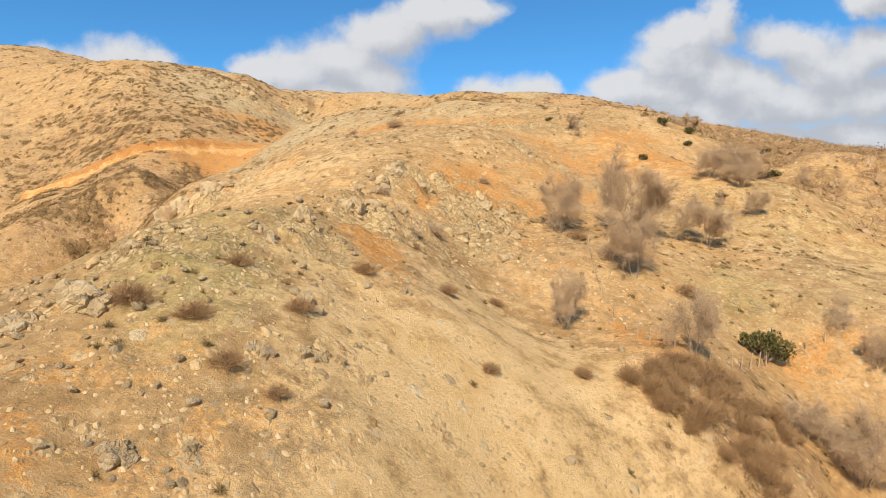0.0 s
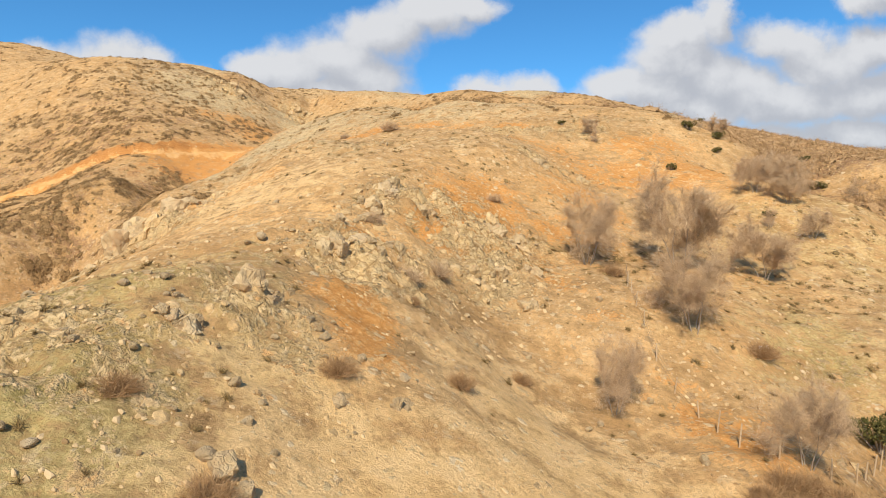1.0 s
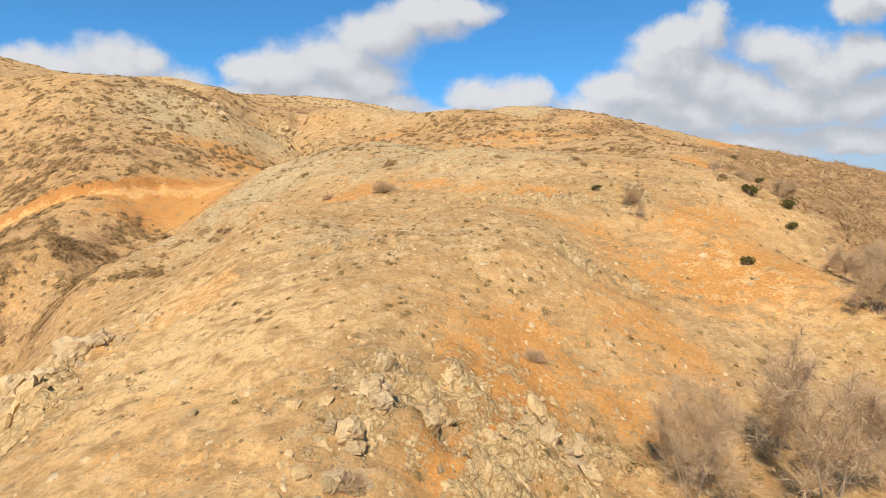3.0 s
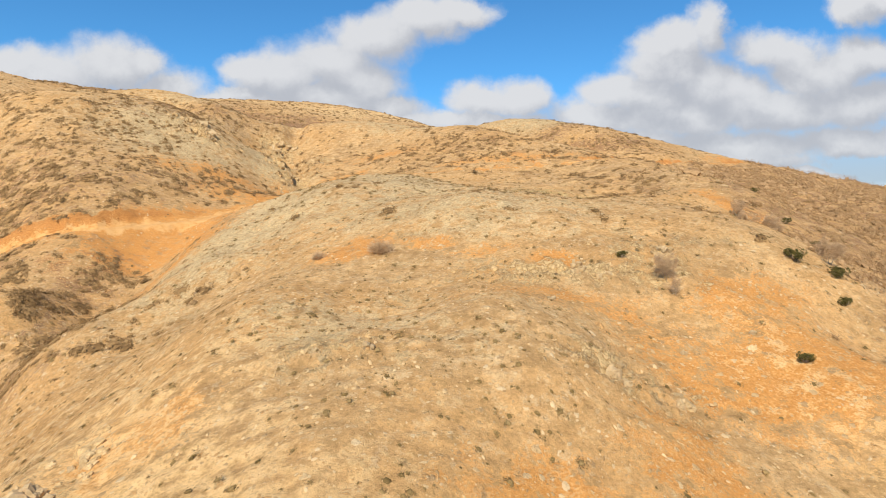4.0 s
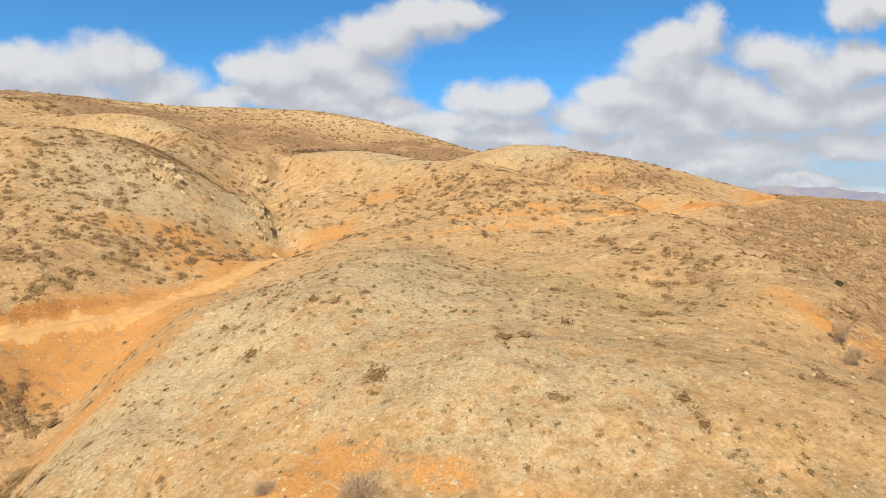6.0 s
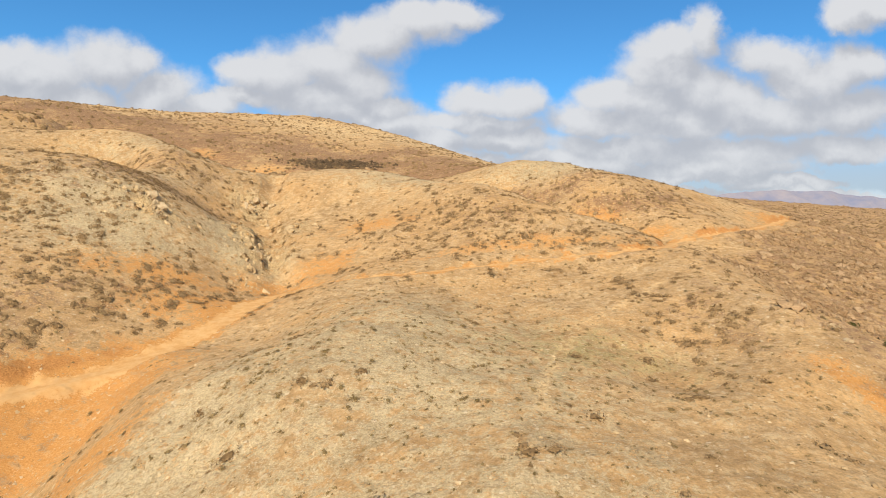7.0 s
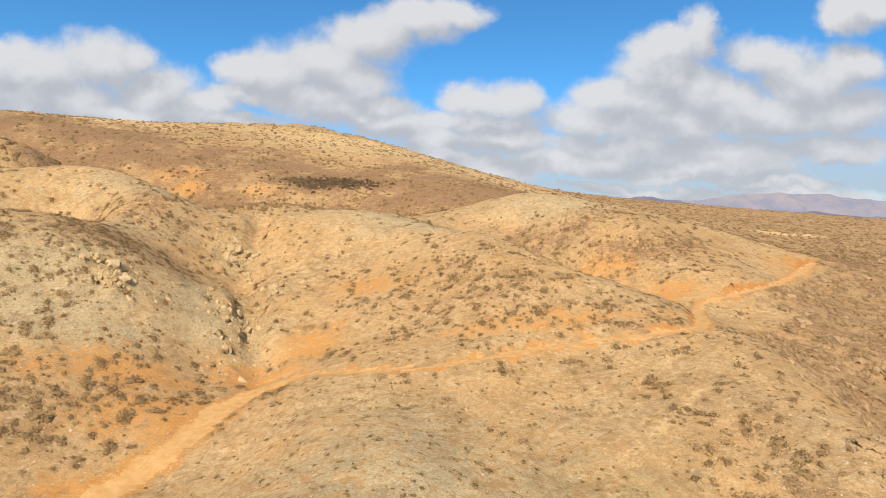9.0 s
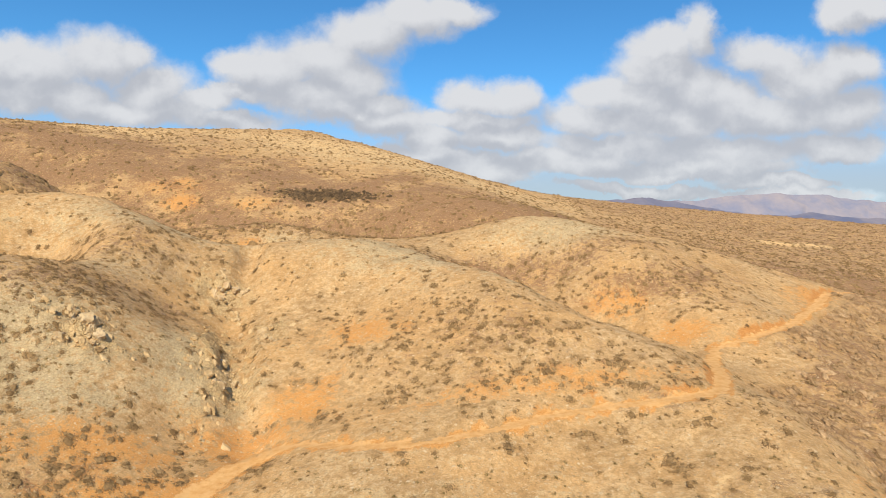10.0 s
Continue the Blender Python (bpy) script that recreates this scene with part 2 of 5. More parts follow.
# folds beside the track
TRACK_FOLDS = [
    (36.0, 168.0, 3.40, 9.0, 9.0, 0.00),
    (42.0, 181.0, 2.00, 6.0, 8.0, 0.00),
    (-62.0, 128.0, 3.50, 7.0, 8.0, 0.00),
    (-124.0, 332.0, 7.00, 16.0, 13.0, 0.00),
    (-62.9, 199.5, 3.45, 10.5, 10.5, 0.00),
    (-55.0, 199.5, 2.84, 10.5, 18.9, 0.40),
    (-31.4, 199.5, -2.04, 10.5, 10.5, 0.00),
    (-7.9, 199.5, 1.64, 10.5, 18.9, 0.40),
    (-17.3, 225.5, -2.79, 11.5, 11.5, 0.00),
    (112.3, 225.5, 5.70, 11.5, 20.7, 0.40),
    (0.0, 225.5, -1.78, 11.5, 11.5, 0.00),
    (-57.1, 254.8, -6.05, 12.7, 12.7, 0.00),
    (-28.6, 254.8, 2.39, 12.7, 22.8, -0.40),
    (47.6, 254.8, 1.69, 12.7, 22.8, -0.40),
    (-157.7, 287.9, -2.22, 14.0, 25.2, -0.40),
    (63.1, 287.9, 5.42, 14.0, 14.0, 0.00),
    (-21.0, 287.9, 4.59, 14.0, 14.0, 0.00),
    (52.6, 287.9, 1.31, 14.0, 25.2, 0.40),
]
# shoulders and saddles of the knolls
KNOLL_FOLDS = [
    (-139.6, 325.3, -11.45, 15.5, 15.5, 0.00),
    (-69.8, 325.3, -7.53, 15.5, 15.5, 0.00),
    (116.3, 325.3, 1.86, 15.5, 15.5, 0.00),
    (-34.9, 325.3, -4.30, 15.5, 27.9, 0.40),
    (11.6, 325.3, 2.51, 15.5, 27.9, 0.40),
    (-139.6, 325.3, -11.45, 15.5, 15.5, 0.00),
    (58.2, 325.3, -11.31, 15.5, 27.9, 0.40),
    (-154.8, 367.6, 4.58, 17.2, 17.2, 0.00),
    (25.8, 367.6, -9.00, 17.2, 17.2, 0.00),
    (77.4, 367.6, 2.59, 17.2, 17.2, 0.00),
    (-245.2, 367.6, 2.63, 17.2, 31.0, 0.40),
    (-38.7, 367.6, 2.10, 17.2, 31.0, 0.40),
    (57.3, 415.4, 4.09, 19.1, 19.1, 0.00),
    (-57.3, 415.4, -2.19, 19.1, 19.1, 0.00),
    (-86.0, 415.4, -13.58, 19.1, 19.1, 0.00),
    (-229.4, 415.4, -6.69, 19.1, 19.1, 0.00),
]
# more of them
KNOLL_FOLDS_B = [
    (28.7, 415.4, 4.39, 19.1, 19.1, 0.00),
    (-114.7, 415.4, -7.38, 19.1, 19.1, 0.00),
    (-229.4, 415.4, -6.69, 19.1, 19.1, 0.00),
    (-14.3, 415.4, -3.18, 19.1, 34.4, 0.40),
]
# folds of the far hills
HILL_FOLDS = [
    (-99.0, 469.4, 5.11, 33.0, 33.0, 0.00),
    (-247.6, 469.4, 10.28, 33.0, 33.0, 0.00),
    (99.0, 469.4, -5.03, 33.0, 33.0, 0.00),
    (-247.6, 469.4, 10.28, 33.0, 33.0, 0.00),
]
RISES = SPUR + SLOPES + KNOLLS + FAR_HILLS + SPUR_FOLDS + SPUR_FOLDS_B + SPUR_BACK + SPUR_BACK_B + TRACK_FOLDS + KNOLL_FOLDS + KNOLL_FOLDS_B + HILL_FOLDS


def perlin(x, y, seed=0):
    """Gradient noise on arrays, about -0.7 to 0.7."""
    xi, yi = np.floor(x).astype(np.int64), np.floor(y).astype(np.int64)
    xf, yf = x - xi, y - yi
    u, v = xf**3 * (xf * (xf * 6 - 15) + 10), yf**3 * (yf * (yf * 6 - 15) + 10)

    def corner(dx, dy):
        h = ((xi + dx) * 374761393 + (yi + dy) * 668265263 + seed * 974634777) & 0xFFFFFFFF
        h = ((h ^ (h >> 13)) * 1274126177) & 0xFFFFFFFF
        a = ((h ^ (h >> 16)) & 0xFFFF) * (2 * math.pi / 65536)
        return np.cos(a) * (xf - dx) + np.sin(a) * (yf - dy)

    low = corner(0, 0) * (1 - u) + corner(1, 0) * u
    high = corner(0, 1) * (1 - u) + corner(1, 1) * u
    return low * (1 - v) + high * v


def fbm(x, y, octaves=4, seed=0, gain=0.5):
    total, amp = 0, 1.0
    for k in range(octaves):
        total = total + amp * perlin(x * 2**k + 17.3 * k, y * 2**k - 9.1 * k, seed + k)
        amp *= gain
    return total


def smooth(e0, e1, v):
    s = np.clip((v - e0) / (e1 - e0), 0, 1)
    return s * s * (3 - 2 * s)


def land(x, y):
    """The broad form of the ground."""
    ye = np.where(y > 1100, 1100 + 250 * np.tanh((y - 1100) / 250), y)
    ye = np.where(ye < -120, -120 + 150 * np.tanh((ye + 120) / 150), ye)
    xe = 900 * np.tanh(x / 900)
    h = PLANE[0] + PLANE[1] * xe + PLANE[2] * ye
    for cx, cy, amp, s1, s2, turn in RISES:
        c, s = math.cos(turn), math.sin(turn)
        dx, dy = x - cx, y - cy
        h = h + amp * np.exp(-0.5 * (((c * dx + s * dy) / s1) ** 2 + ((c * dy - s * dx) / s2) ** 2))
    far = smooth(1400, 2600, np.hypot(x, y))
    return h * (1 - far) + far * 15.0


def along(line, x, y):
    """Distance to a polyline, and its height at the nearest place."""
    best, level = np.full(np.shape(x), 1e9), np.zeros(np.shape(x))
    for (ax, ay, az), (bx, by, bz) in zip(line, line[1:]):
        ux, uy = bx - ax, by - ay
        s = np.clip(((x - ax) * ux + (y - ay) * uy) / (ux * ux + uy * uy), 0, 1)
        d = np.hypot(x - ax - s * ux, y - ay - s * uy)
        near = d < best
        best, level = np.where(near, d, best), np.where(near, az + s * (bz - az), level)
    return best, level


def patch(spots, x, y):
    """How far places lie inside soft ellipses: centre, two radii, turn, weight."""
    total = np.zeros(np.shape(x))
    for cx, cy, r1, r2, turn, weight in spots:
        c, s = math.cos(turn), math.sin(turn)
        dx, dy = x - cx, y - cy
        q = ((c * dx + s * dy) / r1) ** 2 + ((c * dy - s * dx) / r2) ** 2
        total = np.maximum(total, weight * np.exp(-0.7 * q))
    return total


def with_height(line, drop=0.0):
    pts = np.array(line, float)
    z = land(pts[:, 0], pts[:, 1])
    z = np.convolve(np.pad(z, 1, mode="edge"), [0.25, 0.5, 0.25], "valid")
    return [(a, b, c - drop) for (a, b), c in zip(line, z)]


TRACK = with_height([(-118, 170), (-104, 173), (-92, 178), (-82, 182), (-76, 189), (-66, 199), (-59, 211), (-55, 222), (-51, 235), (-47, 246), (-41, 251),
                     (-34, 249), (-22, 242.5), (-8, 240.5), (6, 244), (20, 250), (34, 253), (48, 253.5), (61, 256), (69, 270), (76, 290),
                     (84, 304), (95, 307), (119, 322), (146, 350), (166, 373), (180, 378)], 0.25)
GULLY = with_height([(-45, 251), (-50, 262), (-55, 272), (-58, 284), (-65, 301), (-70, 313), (-72, 326), (-73, 342), (-76, 358)], 3.6)
FOOTPATH = [(8, 160, 0), (13, 178, 0), (20, 194, 0), (28, 208, 0), (39, 218, 0), (48, 226.5, 0)]
LEDGES = [(-82, 190.5, 8, 2.2, 0.75, 0.9), (-4, 66, 7, 4, 0.5, 1.0), (4, 68, 5, 3, 0.3, 1.0), (-8, 52, 5, 4, 0.4, 0.9), (-9, 36, 3, 3, 0.2, 0.8), (-15, 29, 5, 4, 0, 0.8),
          (2, 58, 5, 4, 0.2, 0.8), (14, 113, 14, 3, 0.0, 1.0), (24, 117, 6, 4, 0.2, 0.8), (-12, 92, 6, 3, 0, 0.7), (14, 93, 8, 3, 0, 0.7),
          (-66, 290, 6, 22, 0.3, 1.0), (-78, 330, 9, 10, 0, 1.0), (-90, 267, 9, 5, -0.5, 1.1), (-79, 331, 10, 7, 0.5, 1.1), (-59, 276, 5, 12, 0.05, 1.0), (-56, 307, 6, 8, 0.2, 0.8), (-34, 77, 8, 4, -0.9, 1.3), (-6, 50, 5, 6, 0.3, 1.0), (2, 64, 5, 5, 0.3, 1.0)]

# the sandy foot of the spur
SAND = [(3, 19, 8, 8, 0, 1.0), (6, 27, 7, 9, 0.3, 0.9), (1, 25, 7, 9, 0.7, 1.1), (5, 32, 6, 7, -0.5, 1.0), (3, 38, 4, 6, 0, 0.8), (-3, 31, 4, 4, 0.6, 0.7)]


def ground_z(x, y):
    x, y = np.asarray(x, float), np.asarray(y, float)
    d = np.hypot(x, y)
    h = land(x, y)
    deep, level = along(GULLY, x, y)
    cut = 1 - smooth(0.6, 7.5, deep + 2.5 * fbm(x / 6, y / 6, 2, 41))
    h = h * (1 - cut) + np.minimum(h, level) * cut
    ledge = patch(LEDGES, x, y)
    h = h + ledge * (1 + 1.2 * smooth(200, 260, y)) * (1.9 * np.abs(fbm(x / 2.6, y / 1.8, 3, 23)) + 1.3 * np.round(3 * fbm(x / 4, y / 2.6, 2, 29)) / 3)
    rough = smooth(600, 150, d) * (1 - 0.8 * np.clip(1.3 * patch(SAND, x, y), 0, 1))
    h = h + 0.7 * fbm(x / 9, y / 9, 2, 3) + (0.30 * fbm(x / 1.9, y / 1.9, 3, 11) - 0.25 * np.abs(fbm(x / 4.5, y / 3.2, 3, 13))) * rough
    h = h + np.clip(d / 300 - 1, 0, 3) * 1.2 * fbm(x / 30, y / 30, 3, 5)
    off, level = along(TRACK, x, y)
    bed = 1 - smooth(1.9, 4.0, off + 1.0 * fbm(x / 3, y / 3, 2, 31))
    return h * (1 - bed) + (level + 0.06 * fbm(x / 1.5, y / 1.5, 2, 37)) * bed


# ---- ground sheet ----
def graded_rows():
    rows, y = [-600, -300, -150, -80, -50, -30, -20, -12], -6.0
    while y < 4900:
        rows.append(y)
        y += max(0.4, 0.0076 * (y - 30)) if y > 6 else 1.5
    return np.array(rows)


def graded_columns(count):
    inner = np.linspace(-1, 1, count)
    outer = 1 + 0.02 * (1.28 ** np.arange(1, 24) - 1)
    return np.concatenate([-outer[::-1], inner, outer])


def sheet_mesh(name, xs, ys, zs):
    rows, cols = xs.shape
    mesh = bpy.data.meshes.new(name)
    mesh.vertices.add(rows * cols)
    mesh.vertices.foreach_set("co", np.stack([xs, ys, zs], -1).astype(np.float32).ravel())
    k = (np.arange(rows - 1)[:, None] * cols + np.arange(cols - 1)[None, :]).ravel()
    quads = np.stack([k, k + 1, k + cols + 1, k + cols], -1).astype(np.int32)
    mesh.loops.add(quads.size)
    mesh.loops.foreach_set("vertex_index", quads.ravel())
    mesh.polygons.add(len(quads))
    mesh.polygons.foreach_set("loop_start", np.arange(len(quads), dtype=np.int32) * 4)
    mesh.polygons.foreach_set("use_smooth", np.ones(len(quads), bool))
    mesh.update(calc_edges=True)
    return mesh


row_y = graded_rows()
col_u = graded_columns(430)
half = 45 + 0.9 * np.clip(row_y, 0, None)
GX, GY = half[:, None] * col_u[None, :], np.repeat(row_y[:, None], len(col_u), 1)
GZ = ground_z(GX, GY)
ground_mesh = sheet_mesh("ground", GX, GY, GZ)


# ---- soil zones, on the plan ----
ORANGE = [(30, 98, 11, 7, 0.3, 1.2), (2, 69, 5, 8, -0.3, 1.1), (-1, 63, 4, 4, 0, 1.0), (-5, 39.5, 2.2, 6, 0.3, 1.1), (7, 61, 6, 9, 0.2, 0.5), (12, 74, 6, 5, 0.2, 0.6), (17, 84, 6, 7, 0.3, 0.6), (-12, 17, 10, 6, 0, 0.45), (-27, 84, 5, 9, -0.6, 0.8), (-16, 62, 9, 5, -0.7, 0.6), (-7, 55, 4, 2, 0.6, 0.8), (3, 121, 7, 1.6, -0.1, 0.6), (-15, 128, 4, 4.5, -0.6, 1.2), (-4, 125, 4, 2, -0.3, 0.85), (11.5, 116.5, 3.2, 2, 0.2, 1.25), (13, 106, 12, 3, 0.1, 0.55), (32, 109, 8, 6, 0.3, 0.8), (5, 77, 6, 4, 0.2, 0.9),
          (-74, 192, 20, 7, 1.0, 1.2), (-66, 184, 9, 18, -0.6, 1.3), (-52, 164, 5, 12, -0.4, 1.1), (15, 42, 3, 6, 0.1, 0.75), (30, 46, 6, 2.5, 0.4, 0.6), (59, 174, 4, 8, 0.2, 1.0), (64, 162, 4, 8, -0.2, 0.9)]
ORANGE_HIGH = [(84, 214, 8, 14, 0.6, 0.7), (-76, 240, 20, 7, 0.5, 0.8), (-62, 230, 16, 9, 0.4, 0.85), (-25, 298, 13, 8, -0.3, 0.75), (-37, 269, 9, 9, 0.2, 0.85),
               (66, 344, 14, 7, -0.6, 0.75), (80, 318, 8, 7, -0.3, 0.8), (-98, 430, 8, 9, 0, 0.8), (-200, 606, 18, 14, 0, 1.0), (-215, 630, 45, 20, 0.2, 0.75), (-150, 612, 36, 12, 0.2, 0.6), (24, 262, 40, 5, 0.1, 0.6),
               (-50, 258, 14, 8, 0.2, 0.8), (152, 362, 14, 9, 0.7, 0.8)]
PALE = SAND + [(-60, 850, 260, 62, -0.05, 0.5), (-360, 800, 90, 60, 0.2, 0.6), (405, 800, 26, 16, 0.2, 1.1), (456, 818, 20, 10, 0.2, 1.1), (-22, 76, 10, 26, 0.5, 0.55), (60, 58, 18, 30, 0.2, 0.4), (30, 96, 5, 12, 0.2, 0.4), (190, 420, 20, 8, 0.3, 0.9)]
SCREE = [(-99, 258, 24, 30, 0.9, 1.0), (-10, 177, 30, 40, 0.05, 0.85), (-38, 160, 16, 34, -0.4, 0.95), (-18, 352, 40, 20, -0.5, 0.85), (34, 318, 30, 12, -0.5, 0.8), (55, 398, 34, 20, -0.1, 0.85), (-85, 440, 22, 10, 0.1, 0.8), (-118, 352, 40, 14, 0.2, 0.7),
         (0, 138, 24, 16, -0.2, 0.7), (-66, 276, 14, 22, 0.4, 0.95), (-60, 830, 260, 75, -0.05, 0.65), (-330, 760, 120, 60, 0.2, 0.5), (3, 60, 5, 6, 0.1, 0.9), (-12, 98, 20, 12, 0, 0.5), (-110, 315, 30, 12, 0.9, 0.6)]
MOSS = [(52, 72, 26, 26, 0, 0.55), (-12, 26, 5, 8, 0.3, 1.0), (-16, 36, 14, 9, -0.6, 0.75), (22, 188, 18, 14, 0, 0.7), (26, 55, 9, 8, 0.3, 0.6), (-11, 46, 6, 6, 0, 0.5)]
BRUSH = [(-60, 118, 14, 14, 0, 0.8), (-80, 128, 18, 14, 0, 0.8), (-96, 168, 26, 22, 0, 0.62), (-72, 140, 12, 20, 0.2, 0.7), (-120, 300, 26, 10, 0.6, 0.7), (3, 286, 38, 18, -0.3, 0.75), (22, 266, 50, 5, 0.1, 0.8), (-66, 138, 15, 26, 0, 0.55), (-72, 162, 8, 14, 0.1, 0.85), (-109, 206, 34, 40, 0, 0.8),
         (-102, 292, 40, 14, 1.0, 0.95), (-108, 330, 30, 16, 0.6, 0.8), (-74, 230, 28, 13, 0.5, 1.05), (46, 76, 16, 20, 0, 0.4), (18, 34, 9, 5, 0.5, 1.0), (44, 262, 22, 14, 0.2, 0.7), (52, 208, 12, 26, -0.3, 0.6)]
BRUSH_HIGH = [(20, 376, 30, 10, 0.2, 0.9), (72, 346, 30, 10, -0.4, 0.9), (60, 372, 46, 12, 0.3, 0.7), (96, 352, 26, 14, 0.5, 0.7), (-94, 638, 36, 13, 0.1, 1.6), (-130, 420, 60, 22, 0.4, 0.7), (0, 470, 110, 26, 0.1, 0.9),
              (-250, 520, 90, 40, 0.3, 0.9), (-60, 560, 120, 36, 0.1, 0.8), (120, 540, 90, 60, 0.2, 0.8), (-300, 800, 200, 60, 0.3, 0.8)]


def woods(x, y):
    """Density of the thicket on the right-hand slope."""
    edge = np.interp(y, [40, 75, 100, 200, 260, 320, 372, 430, 700, 1400], [70, 56, 46, 64, 77, 116, 168, 175, 150, 260])
    return smooth(-4, 12, x - edge + 8 * fbm(x / 20, y / 20, 2, 61)) * smooth(62, 95, y)


def brush(x, y):
    high = smooth(425, 470, y + 12 * fbm(x / 25, y / 25, 2, 63)) * (1 - 0.75 * smooth(620, 760, y + 0.25 * x + 60 * fbm(x / 80, y / 80, 3, 65)))
    return np.maximum(np.maximum(np.maximum(0.62 * patch(BRUSH, x, y), patch(BRUSH_HIGH, x, y)), (1.05 + 1.0 * fbm(x / 45, y / 45, 3, 67)) * high), 0.6 * woods(x, y))


def soil_masks(x, y):
    off, _ = along(TRACK, x, y)
    ragged = fbm(x / 5, y / 5, 4, 71)
    wide = 1 + 0.9 * smooth(-25, -55, x)
    road = 1.35 * (1 - smooth(1.0 * wide, 2.3 * wide, off + 1.2 * ragged))
    spoil = 1.15 * (1 - smooth(1.5 * wide, 3.2 * wide, off + 3 * ragged))
    orange = np.maximum(patch(ORANGE + ORANGE_HIGH, x, y) + 0.35 * ragged * (patch(ORANGE + ORANGE_HIGH, x, y) > 0.15), spoil)
    level = along(TRACK, x, y)[1]
    bank = 1.2 * (1 - smooth(2.8 + 2.5 * smooth(-60, -72, x), 4.6 + 4.0 * smooth(-60, -72, x), off + 2.0 * ragged)) * smooth(0.8, 2.0, land(x, y) - level) * (1 - smooth(0.9, 1.2, road))
    path_off, _ = along(FOOTPATH, x, y)
    pale = np.maximum(patch(PALE, x, y), 0.36 * (1 - smooth(0.5, 1.8, path_off + ragged)))
    return {"orange": np.clip(1.12 * orange, 0, 1.2), "road": road, "bank": bank, "rock": np.clip(patch(LEDGES, x, y) + 0.5 * ragged, 0, 1.1), "pale": pale, "scree": np.clip(patch(SCREE, x, y) + 0.3 * ragged, 0, 1),
            "moss": np.clip(patch(MOSS, x, y) + 0.3 * ragged, 0, 1), "brush": np.clip(brush(x, y) + 0.4 * ragged - 0.1 - road - 0.7 * patch(ORANGE_HIGH, x, y) - patch(PALE, x, y), 0, 1)}


for key, values in soil_masks(GX, GY).items():
    layer = ground_mesh.attributes.new(key, "FLOAT", "POINT")
    layer.data.foreach_set("value", np.asarray(values, np.float32).ravel())


# ---- materials ----
def fresh(name):
    m = bpy.data.materials.new(name)
    m.use_nodes = True
    m.node_tree.nodes.clear()
    make, m2, links = node_maker(m.node_tree)
    shader = make("ShaderNodeBsdfPrincipled")
    make("ShaderNodeOutputMaterial", Surface=shader.outputs[0])
    return m, make, m2, links, shader


def ramp(make, fac, stops):
    n = make("ShaderNodeValToRGB", Fac=fac)
    while len(n.color_ramp.elements) < len(stops):
        n.color_ramp.elements.new(0.5)
    for e, (at, c) in zip(n.color_ramp.elements, stops):
        e.position, e.color = at, (*c, 1) if len(c) == 3 else (c[0], c[0], c[0], 1)
    return n.outputs[0]


def mix_color(make, fac, a, b, blend="MIX"):
    n = make("ShaderNodeMix", data_type="RGBA", blend_type=blend)
    for slot, value in ((0, fac), (6, a), (7, b)):
        if isinstance(value, bpy.types.NodeSocket):
            n.id_data.links.new(value, n.inputs[slot])
        else:
            n.inputs[slot].default_value = value if slot == 0 else (*value, 1)
    return n.outputs[2]


def noise_at(make, where, scale, detail=4, rough=0.55):
    n = make("ShaderNodeTexNoise", Vector=where, Scale=scale, Detail=detail, Roughness=rough)
    return n.outputs["Fac"]


